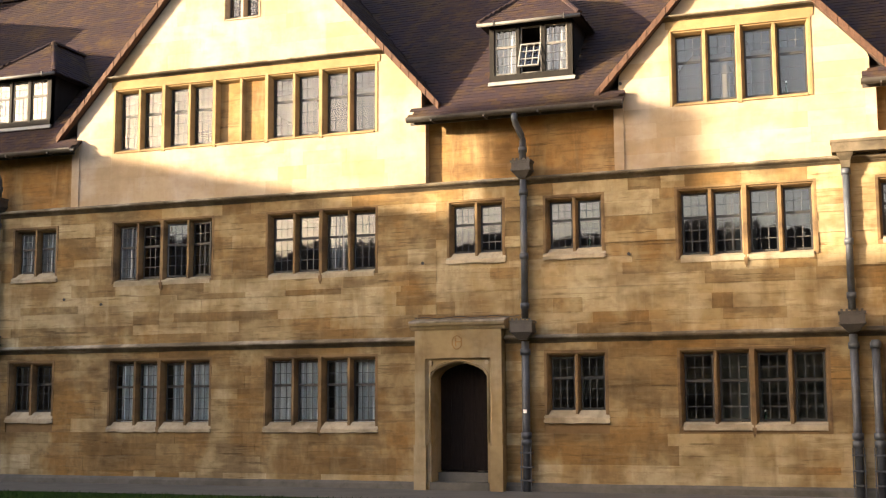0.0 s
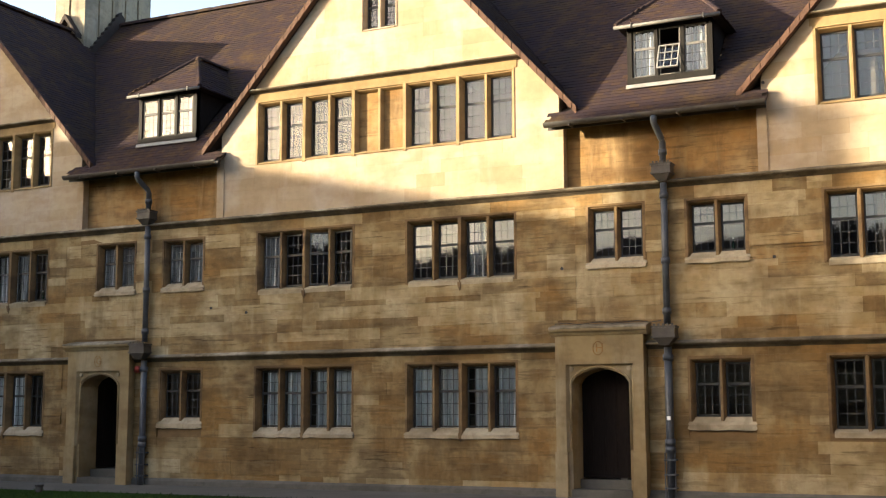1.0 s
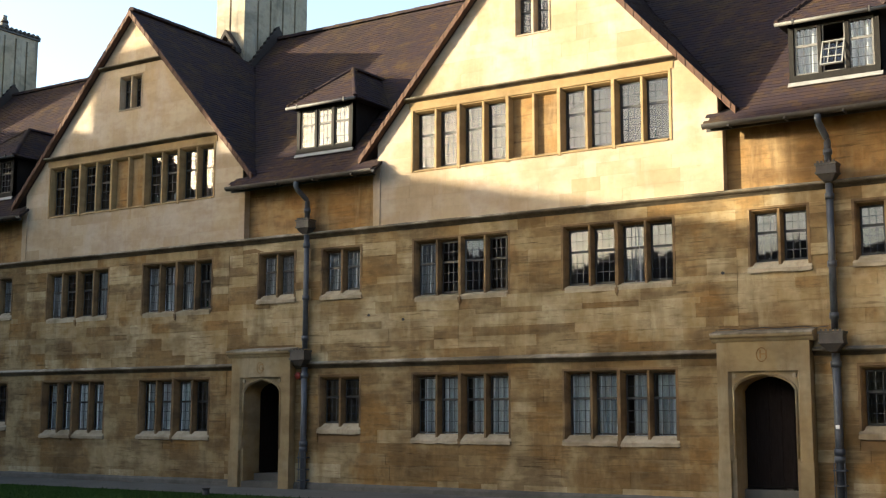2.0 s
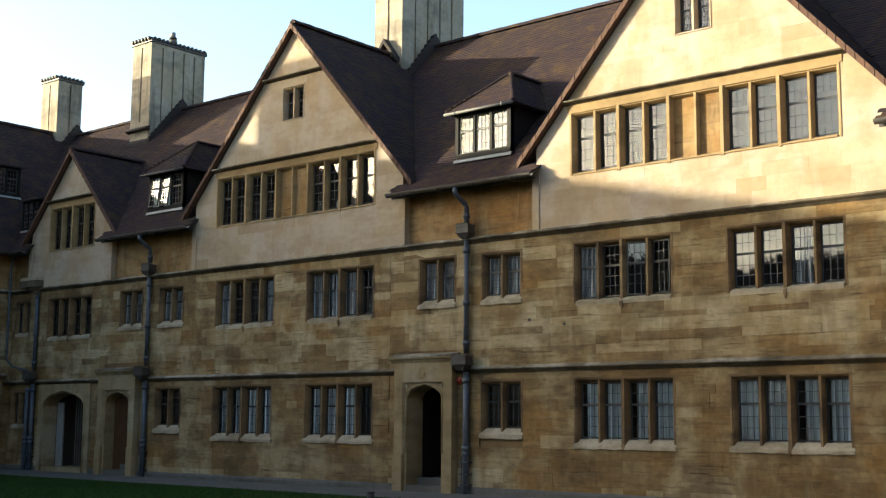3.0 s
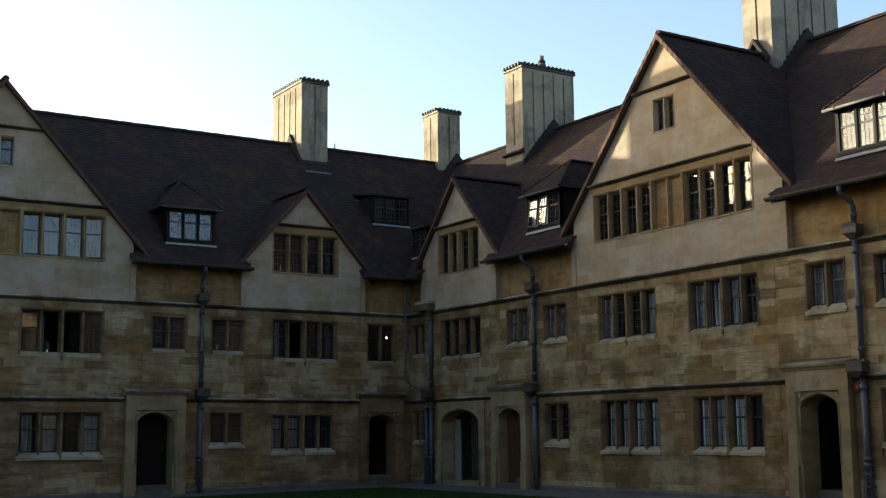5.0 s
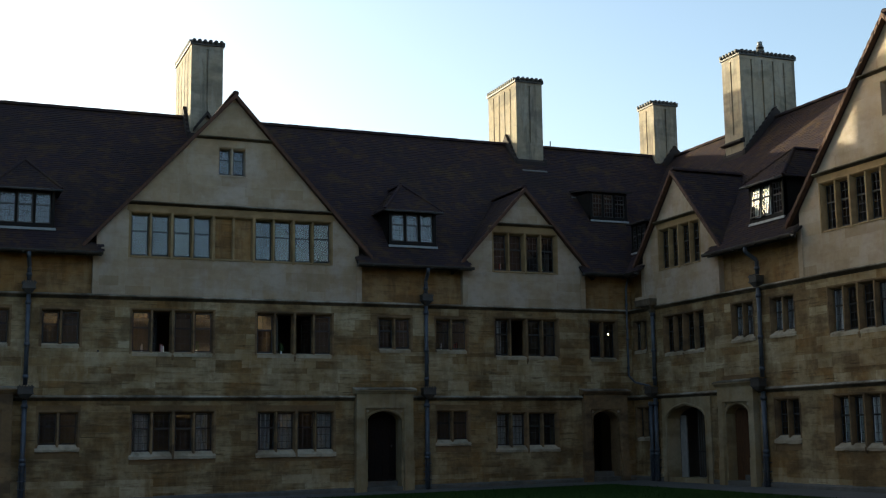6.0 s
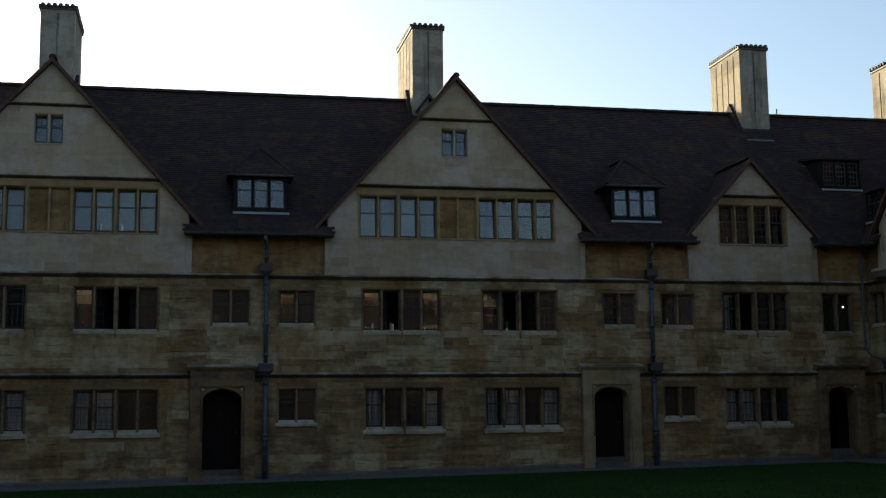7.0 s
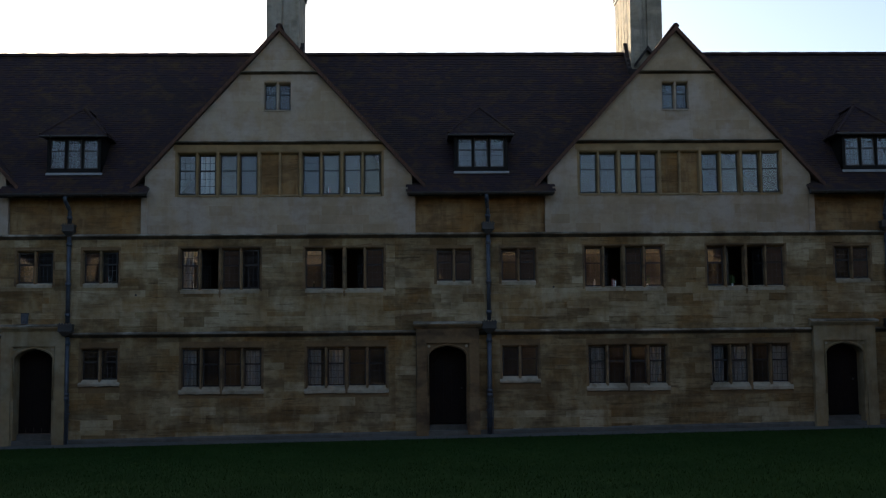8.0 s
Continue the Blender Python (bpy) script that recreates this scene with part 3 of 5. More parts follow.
def make_window(name, width, height, lights, sill, m, label, group, blind=(), seed=1, trim=DRESSED, ajar=0.0, split_panes=False, slack=0.0, tilt=0.0):
    rnd = random.Random(seed)
    win = thing(name, m, label, "window", group, "structure")
    side = 0.05 if trim is ASHLAR else 0.085
    for a, s in ((0.0, 1), (width, -1)):
        part("jamb", Geo().prism([(a, -0.014), (a + 0.5 * side * s, -0.014), (a + 0.52 * side * s, 0.012), (a + 0.72 * side * s, 0.02), (a + side * s, 0.10), (a + side * s, 0.24), (a, 0.24)], "z", 0, height), trim, win)
    part("lintel", Geo().prism([(-0.016, height), (-0.016, height - 0.035), (0.012, height - 0.038), (0.02, height - 0.062), (0.10, height - 0.095), (0.24, height - 0.095), (0.24, height)], "u", 0.002, width - 0.002), trim, win)
    pairs = lights // 2
    inner, king, mull = width - 2 * side, 0.13, 0.085
    each = (inner - king * (pairs - 1) - mull * pairs) / lights
    sills = []
    x, edges = side, []
    for p in range(pairs):
        start = x
        edges.append((x, x + each))
        c = x + each + mull / 2
        part("mullion", Geo().prism([(c - 0.022, 0.012), (c + 0.022, 0.012), (c + mull / 2, 0.10), (c + mull / 2, 0.22), (c - mull / 2, 0.22), (c - mull / 2, 0.10)], "z", 0.01, height - 0.05), trim, win)
        x += each + mull
        edges.append((x, x + each))
        x += each
        sills.append((start, x))
        if p < pairs - 1:
            c = x + king / 2
            part("king_mullion", Geo().prism([(c - 0.032, -0.022), (c + 0.032, -0.022), (c + king / 2, 0.10), (c + king / 2, 0.23), (c - king / 2, 0.23), (c - king / 2, 0.10)], "z", -0.03, height - 0.03), trim, win)
            if trim is DRESSED:
                part("mullion_stop", Geo().add([(c - 0.034, -0.05, -0.02), (c + 0.034, -0.05, -0.02), (c + 0.034, 0.02, -0.02), (c - 0.034, 0.02, -0.02), (c - 0.026, -0.046, -0.11), (c + 0.026, -0.046, -0.11), (c + 0.026, 0.02, -0.11), (c - 0.026, 0.02, -0.11), (c, -0.01, -0.19)],
                     [(0, 3, 2, 1), (0, 1, 5, 4), (1, 2, 6, 5), (2, 3, 7, 6), (3, 0, 4, 7), (4, 5, 8), (5, 6, 8), (6, 7, 8), (7, 4, 8)]), trim, win, "pointed stop under the king mullion")
            x += king
    for a, b in sills:
        side_l, side_r = any(abs(a - e[0]) < 0.001 for e in edges[::2]), any(abs(b - e[1]) < 0.001 for e in edges[1::2])
        lo = a - 0.10 if a < 0.1 else a - king / 2 + 0.012 if side_l else a
        hi = b + 0.10 if b > width - 0.1 else b + king / 2 - 0.012 if side_r else b
        if sill:
            g, c = Geo(), 0.03
            worn, span = random.Random(int(1000 * (lo + hi)) + seed), max(4, round((hi - lo) / 0.16))
            foot_line = [(lo + c + (hi - lo - 2 * c) * i / span, -sill + worn.uniform(0.0, 0.022)) for i in range(span + 1)]
            front = [(lo + c, -0.055), (lo + worn.uniform(0, 0.01), -0.055 - c), (lo + worn.uniform(0, 0.012), -sill + c), *foot_line, (hi - worn.uniform(0, 0.012), -sill + c), (hi - worn.uniform(0, 0.01), -0.055 - c), (hi - c, -0.055)]
            g.prism(front, "w", -0.042, 0.02)
            g.prism([(0.24, -sill + 0.03), (0.005, -sill + 0.03), (0.005, -0.06), (-0.038, -0.052), (0.10, 0.075), (0.24, 0.075)], "u", lo + 0.004, hi - 0.004)
            part("sill", g, SILL, win, "pale projecting stone sill")
        else:
            drop = -0.002 if trim is not DRESSED else -0.065
            part("sill", Geo().prism([(0.24, -0.0), (0.03, 0.0), (0.03, drop), (-0.026, drop), (-0.026, 0.02), (0.10, 0.07), (0.24, 0.07)], "u", lo + 0.09 * (a < 0.1), hi - 0.09 * (b > width - 0.1)), SILL if drop < -0.01 else trim, win)
    for k, (a, b) in enumerate(edges):
        if k in blind:
            part("blind_panel", Geo().box(a - 0.002, b + 0.002, 0.12, 0.22, 0.03, height - 0.06), OCHRE, win, "blind light filled with ochre stone")
        else:
            leaf = light(win, a + 0.004, b - 0.004, 0.085, height - 0.10, rnd, split_panes=split_panes)
            if k in (1, 2) and rnd.random() < ajar:
                side, turn = (a, 68) if k % 2 else (b, -68)
                leaf.matrix_basis = moved(side, 0.17, 0) @ Matrix.Rotation(radians(turn), 4, "Z") @ moved(-side, -0.17, 0)
                tagged(leaf, "dark iron casement standing open into the room")
            elif rnd.random() < slack:
                side, turn = (a, -rnd.uniform(5, 13)) if k % 2 else (b, rnd.uniform(5, 13))
                leaf.matrix_basis = moved(side, 0.17, 0) @ Matrix.Rotation(radians(turn), 4, "Z") @ moved(-side, -0.17, 0)
                tagged(leaf, "dark iron casement standing slightly ajar")
            elif tilt:
                leaf.matrix_basis = moved(0, 0.17, 0.085) @ Matrix.Rotation(radians(-tilt * rnd.uniform(0.25, 1.0)), 4, "X") @ moved(0, -0.17, -0.085)
    return win


TEMPLATES, PLACED = {}, []


def place_windows(side, m, windows):
    for a, b, c, d, n, s, kind in windows:
        key = (round(b - a, 1), round(d - c, 2), n, s, kind)
        width = b - a
        where = m @ moved(a, -0.05 if kind in ("gable", "attic") else 0.0, c)
        label = {"ground": "ground-floor stone mullioned window with leaded iron casements", "middle": "first-floor stone mullioned window with leaded lights",
                 "gable": "long gable window of stone mullions and leaded lights", "attic": "small two-light attic window high in the gable"}[kind]
        near = side == "north" and a > 20.0
        key = (side, near, round(width, 2), *key[1:], len(PLACED) % 3)
        PLACED.append(key)
        if key in TEMPLATES:
            copy_thing(TEMPLATES[key], where)
        else:
            TEMPLATES[key] = make_window("window", width, d - c, n, s, where, label, f"{kind} windows", (4, 5) if n == 10 else (), len(TEMPLATES) + 3, GOLDEN if kind == "gable" else ASHLAR if kind == "attic" else DRESSED, 0.75 if kind == "middle" and n == 4 and side == "west" else 0.0, near, (0.1 if kind == "gable" else 0.4) if side == "west" else 0.12 if kind == "middle" else 0.0, 3.4 if side == "west" and kind in ("gable", "attic") else 0.0)


# ---- doorways ----
def arch_curve(half, spring, apex, n=14):
    """A flat four-centred arch, from left to right."""
    out = []
    for k in range(n + 1):
        t = -1 + 2 * k / n
        out.append((half * t, spring + (apex - spring) * (0.60 * (1 - abs(t) ** 3.2) ** 0.6 + 0.40 * (1 - abs(t)))))
    return out


def arched_slab(g, outer, top, half, spring, apex, w0, w1, foot):
    """A slab from -outer to outer with an arched opening."""
    g.box(-outer, -half, w0, w1, foot, spring)
    g.box(half, outer, w0, w1, foot, spring)
    curve = arch_curve(half, spring, apex)
    if outer > half + 1e-4:
        curve = [(-outer, spring)] + curve + [(outer, spring)]
    for (a, za), (b, zb) in zip(curve, curve[1:]):
        if b - a > 1e-5:
            g.prism([(a, za), (b, zb), (b, top), (a, top)], "w", w0, w1)


def letter_mesh(text, size):
    c = bpy.data.curves.new("letter", "FONT")
    c.body, c.size, c.extrude, c.align_x, c.align_y = text, size, 0.006, "CENTER", "CENTER"
    o = bpy.data.objects.new("letter", c)
    scene.collection.objects.link(o)
    bpy.context.view_layer.update()
    me = bpy.data.meshes.new_from_object(o.evaluated_get(bpy.context.evaluated_depsgraph_get()))
    bpy.data.objects.remove(o)
    return me


def make_doorway(m, half, top, apex, spring, opening, letter, label, opened=False, foot=0.09, mat=PORTAL, wood=OAK):
    door = thing("doorway", m, label, "doorway", "stair doorways", "structure")
    sur = Geo()
    hood = apex + 0.06
    sur.box(-half, -opening - 0.09, -0.20, 0.40, foot - 0.3, hood)
    sur.box(opening + 0.09, half, -0.20, 0.40, foot - 0.3, hood)
    sur.box(-half, half, -0.20, 0.40, hood, top - 0.09)
    part("surround", sur, mat, door, "square-headed projecting stone surround")
    for s in (-1, 1):
        part("plinth_block", Geo().box(*sorted((s * (half + 0.015), s * (opening + 0.07))), -0.225, 0.1, foot - 0.3, 0.85), mat, door)
        part("return_chamfer", Geo().prism([(s * (opening + 0.09), -0.20), (s * (opening + 0.025), -0.12), (s * (opening + 0.025), -0.08), (s * (opening + 0.09), -0.08)], "z", 0.85, hood), mat, door)
    arch = Geo()
    arched_slab(arch, opening + 0.09, hood, opening, spring, apex, -0.14, 0.38, foot - 0.3)
    part("arch", arch, mat, door, "four-centred arch with sunk spandrels")
    rim = Geo()
    pts = [(x, -0.145, z + 0.035) for x, z in arch_curve(opening + 0.02, spring, apex)]
    rim.tube([(pts[0][0], -0.145, 0.9)] + pts + [(pts[-1][0], -0.145, 0.9)], 0.022, 6)
    part("arch_moulding", rim, mat, door, smooth=True)
    for s in (-1, 1):
        part("rosette", Geo().tube([(s * (opening - 0.0), -0.165, hood - 0.075), (s * (opening - 0.0), -0.13, hood - 0.075)], 0.04, 8), SILL, door)
    part("cornice", Geo().prism([(0.05, top - 0.13), (-0.21, top - 0.13), (-0.235, top - 0.10), (-0.245, top - 0.075), (-0.29, top - 0.05), (-0.30, top - 0.02), (-0.29, top), (0.05, top + 0.07)], "u", -half - 0.08, half + 0.08), mat, door, "moulded stone cornice")
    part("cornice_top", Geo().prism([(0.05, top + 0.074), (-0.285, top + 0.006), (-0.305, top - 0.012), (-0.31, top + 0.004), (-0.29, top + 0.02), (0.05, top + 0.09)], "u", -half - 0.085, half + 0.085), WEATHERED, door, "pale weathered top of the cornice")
    if letter:
        ring = Geo()
        ring.tube([(-0.01 + 0.085 * math.cos(a), -0.203, top - 0.35 + 0.115 * math.sin(a)) for a in [k * math.pi / 10 for k in range(21)]], 0.008, 5)
        part("emblem_ring", ring, OCHRE, door)
        me = letter_mesh(letter, 0.21)
        me.transform(Matrix.Translation((0.02, -0.204, top - 0.35)) @ Matrix.Rotation(radians(90), 4, "X"))
        me.materials.clear()
        me.materials.append(OCHRE)
        o = new("letter", me)
        o.parent = door
        tagged(o, f"carved letter {letter}")
    part("step", Geo().box(-opening - 0.02, opening + 0.02, -0.16, 0.9, foot - 0.3, foot + 0.13), PLINTH, door, "worn grey stone threshold step")
    part("inner_step", Geo().box(-opening - 0.02, opening + 0.02, 0.22, 0.9, foot + 0.13, foot + 0.28), PLINTH, door)
    n, wide = 5, 2 * opening + 0.06
    leaf = thing("door_leaf", Matrix.Identity(4), "worn brown oak plank door" if wood is BROWN_OAK else "dark oak plank door", "")
    leaf.parent = door
    if wood is BROWN_OAK:
        wide = 2 * opening - 0.03
    leaf.matrix_basis = moved(-opening + 0.01, 0.15, foot + 0.14) @ Matrix.Rotation(radians(16), 4, "Z") if wood is BROWN_OAK else moved(-opening - 0.03, 0.40, foot + 0.31) @ (Matrix.Rotation(radians(78), 4, "Z") if opened else Matrix.Identity(4))
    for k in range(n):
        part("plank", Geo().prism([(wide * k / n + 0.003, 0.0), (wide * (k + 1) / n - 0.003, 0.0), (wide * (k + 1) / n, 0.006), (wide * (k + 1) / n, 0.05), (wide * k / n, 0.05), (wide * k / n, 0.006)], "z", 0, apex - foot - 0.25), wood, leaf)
    part("door_handle", Geo().tube([(wide * 0.86, -0.03, 0.98), (wide * 0.86, 0.0, 0.98)], 0.03, 8), IRON, leaf, "small iron door ring")
    return door


# ---- roofs of plain clay tiles ----
def tile_arrays(origin, eu, es, en, length, rows, keep, rnd, width=0.168, gauge=0.104):
    """Tiles in half bond: six corners each, kept where keep(u, w, z) holds at the middle."""
    o, eu, es, en = (np.array(v, float) for v in (origin, eu, es, en))
    out = []
    for j in range(rows):
        shift = (j % 2) * 0.5 * width
        i = np.arange(-1, int(length / width) + 1)
        a = i * width + shift
        mid = o + (a + width / 2)[:, None] * eu + (j + 0.5) * gauge * es
        b = np.minimum(a + width - 0.0008, length)
        a = np.maximum(a, 0.0)
        ok = np.array([keep(*p) for p in mid], bool) & (b - a > 0.02)
        a, b = a[ok], b[ok]
        if not len(a):
            continue
        k = len(a)
        lift = rnd.normal(0, 0.0014, k)
        slip = rnd.normal(0, 0.0035, k) - 0.02
        base = o + a[:, None] * eu + ((j * gauge + slip)[:, None]) * es
        up = (gauge * 1.12) * es
        h = (0.0112 + lift)[:, None] * en
        h2 = (0.007 + lift + rnd.normal(0, 0.001, k))[:, None] * en
        w = (b - a)[:, None] * eu
        out.append(np.stack([base + h, base + w + h, base + w + up + h2 - 0.004 * en, base + up + h2 - 0.004 * en, base, base + w], 1))
    return np.concatenate(out) if out else np.zeros((0, 6, 3))


def tile_mesh(name, arrays):
    v = np.concatenate([a.reshape(-1, 3) for a in arrays if len(a)])
    n = len(v) // 6
    k = (np.arange(n) * 6)[:, None]
    faces = np.concatenate([k + np.array([[0, 1, 2, 3]]), k + np.array([[4, 5, 1, 0]])], 1).reshape(-1, 4)
    tris = np.concatenate([k + np.array([[0, 3, 4]]), k + np.array([[1, 5, 2]])], 1).reshape(-1, 3)
    me = bpy.data.meshes.new(name)
    me.vertices.add(len(v))
    me.vertices.foreach_set("co", v.ravel())
    loops = np.concatenate([faces.ravel(), tris.ravel()])
    starts = np.concatenate([np.arange(len(faces)) * 4, len(faces) * 4 + np.arange(len(tris)) * 3])
    me.loops.add(len(loops))
    me.loops.foreach_set("vertex_index", loops)
    me.polygons.add(len(starts))
    me.polygons.foreach_set("loop_start", starts)
    me.update(calc_edges=True)
    me.validate()
    me.polygons.foreach_set("use_smooth", [False] * len(me.polygons))
    me.materials.append(TILE)
    return me


def gable_at(u, gables):
    """Height of the gable roofs over u, or a low number."""
    return max([top + 0.06 - SLOPE * abs(u - c) for c, half, top in gables] + [0.0])


def ridge_row(parent, a, b, radius=0.11, step=0.32, name="ridge_tiles"):
    g = Geo()
    a, b = Vector(a), Vector(b)
    n = max(1, round((b - a).length / step))
    d = (b - a).normalized()
    side = d.cross(Vector((0, 0, 1))).normalized()
    up = side.cross(d).normalized()
    for k in range(n):
        p, q = a + (b - a) * k / n, a + (b - a) * ((k + 1) / n) - d * 0.001
        r = radius * (1 + 0.05 * (k % 2))
        ring = [side * r * math.cos(t) + up * r * math.sin(t) for t in [math.pi * i / 6 for i in range(7)]]
        v = [p + x for x in ring] + [q + x for x in ring]
        g.add(v, [tuple(range(7)), tuple(range(13, 6, -1))] + [(i, i + 1, i + 8, i + 7) for i in range(6)])
    o = part(name, g, TILE, parent, "half-round clay ridge tiles")
    return o


def build_roof(side, m, u0, u1, gables, dormers, inside, near, seed):
    rnd = np.random.default_rng(seed)
    roof = thing(f"roof_{side}", m, "steep roof of dark brown plain clay tiles with mossy patches", "roof", kind="structure")
    g = Geo()
    g.prism([(RIDGE_W - 0.05, RIDGE_Z - 0.03), (10.1, 6.6), (10.1, 6.45), (RIDGE_W - 0.05, RIDGE_Z - 0.2)], "u", u0, u1)
    part("back_slope", g, UNDERLAY, roof, "plain back slope of the roof")
    z0 = EAVE_Z + 0.12
    marks = [(u0, None)] + sorted((c, top) for c, half, top in gables) + [(u1, None)]
    for (ca, ta), (cb, tb) in zip(marks, marks[1:]):
        line = [(ca + (ta - z0) / SLOPE if ta else ca, z0), (cb - (tb - z0) / SLOPE if tb else cb, z0)]
        line += [(cb, tb)] if tb else []
        line += [(cb, RIDGE_Z - 0.03), (ca, RIDGE_Z - 0.03)] + ([(ca, ta)] if ta else [])
        g = Geo()
        k = len(line)
        deep = lambda z: EAVE_W + (z - EAVE_Z) / PITCH + 0.035
        g.add([(u, deep(z), z) for u, z in line] + [(u, deep(z) + 0.1, z) for u, z in line], [tuple(range(k)), tuple(range(2 * k - 1, k - 1, -1))] + [(i, (i + 1) % k, k + (i + 1) % k, k + i) for i in range(k)])
        part("underlay", g, UNDERLAY, roof, "dark roof slab under the tiles")
    es = np.array([0, 1.0, PITCH]) / math.hypot(1, PITCH)
    en = np.array([0, -PITCH, 1.0]) / math.hypot(1, PITCH)
    rows = int(math.hypot(RIDGE_W - EAVE_W, RIDGE_Z - EAVE_Z) / 0.104)

    def shut(u, w, z):
        foot_ok = z < EAVE_Z + 0.24 and all(abs(u - c) > half - 0.12 for c, half, _ in gables)
        return inside(u, w) and (z > gable_at(u, gables) - 0.05 or foot_ok) and not any(abs(u - c) < 0.78 and 0.25 < w < 1.3 for c in dormers)

    field = tile_arrays((u0, EAVE_W, EAVE_Z), (1, 0, 0), es, en, u1 - u0, rows, shut, rnd)
    if near:
        mid = field.mean(1)
        pick = (mid[:, 0] > near[0]) & (mid[:, 0] < near[1]) & (mid[:, 2] < near[2])
        one = tile_arrays((0, 0, 0), (1, 0, 0), es, en, 0.5, 1, lambda u, w, z: 0.0 < u < 0.2, np.random.default_rng(2))[:1]
        shared = tile_mesh("tile", [one - one[0, 4]])
        for t in field[pick][:300]:
            o = new("tile", shared)
            o.parent = roof
            o.location = t[4] + np.array([0, 0, 0.0])
        field = field[~pick]
    o = new("tiles", tile_mesh("tiles", [field]))
    o.parent = roof
    tagged(o, "overlapping brown clay tiles", kind="stuff")
    ridge_row(roof, (u0 + 0.1, RIDGE_W, RIDGE_Z - 0.02), (u1 - 0.1, RIDGE_W, RIDGE_Z - 0.02))
    # gable roofs that run back into the main slope
    c1 = math.hypot(1, SLOPE)
    for c, half, top in gables:
        back = EAVE_W + (top - EAVE_Z) / PITCH + 0.15
        reach = half + 0.40
        g = Geo()
        for s in (-1, 1):
            g.prism([(c, top - 0.02), (c + s * reach, top - 0.02 - SLOPE * reach), (c + s * reach, top - 0.14 - SLOPE * reach), (c, top - 0.14)], "w", -0.10, back)
        part("gable_underlay", g, UNDERLAY, roof)
        length, n = back + 0.17, int((half + 0.42) * c1 / 0.104)

        def over(u, w, z):
            return z > roof_z(w) - 0.04 and inside(u, w)

        foot = top - SLOPE * (half + 0.42)
        lay = [tile_arrays((c - half - 0.42, back, foot), (0, -1, 0), (1 / c1, 0, SLOPE / c1), (-SLOPE / c1, 0, 1 / c1), length, n, over, rnd),
               tile_arrays((c + half + 0.42, -0.17, foot), (0, 1, 0), (-1 / c1, 0, SLOPE / c1), (SLOPE / c1, 0, 1 / c1), length, n, over, rnd)]
        o = new("gable_tiles", tile_mesh("gable_tiles", lay))
        o.parent = roof
        tagged(o, "brown clay tiles on the gable roof", kind="stuff")
        ridge_row(roof, (c, -0.16, top + 0.0), (c, back - 0.2, top + 0.0), 0.10)
        for s in (-1, 1):
            v = Geo()
            k = 0
            steps = int((half + 0.38) * c1 / 0.12)
            for k in range(steps):
                d0, d1 = (half + 0.38) * k / steps, (half + 0.38) * (k + 1) / steps - 0.004
                v.prism([(c + s * d0, top + 0.005 - SLOPE * d0), (c + s * d1, top + 0.005 - SLOPE * d1), (c + s * d1, top - 0.135 - SLOPE * d1), (c + s * d0, top - 0.135 - SLOPE * d0)], "w", -0.225 + 0.010 * (k % 2), -0.03)
            part("verge", v, VERGE, roof, "red clay verge tiles along the gable")
    return roof


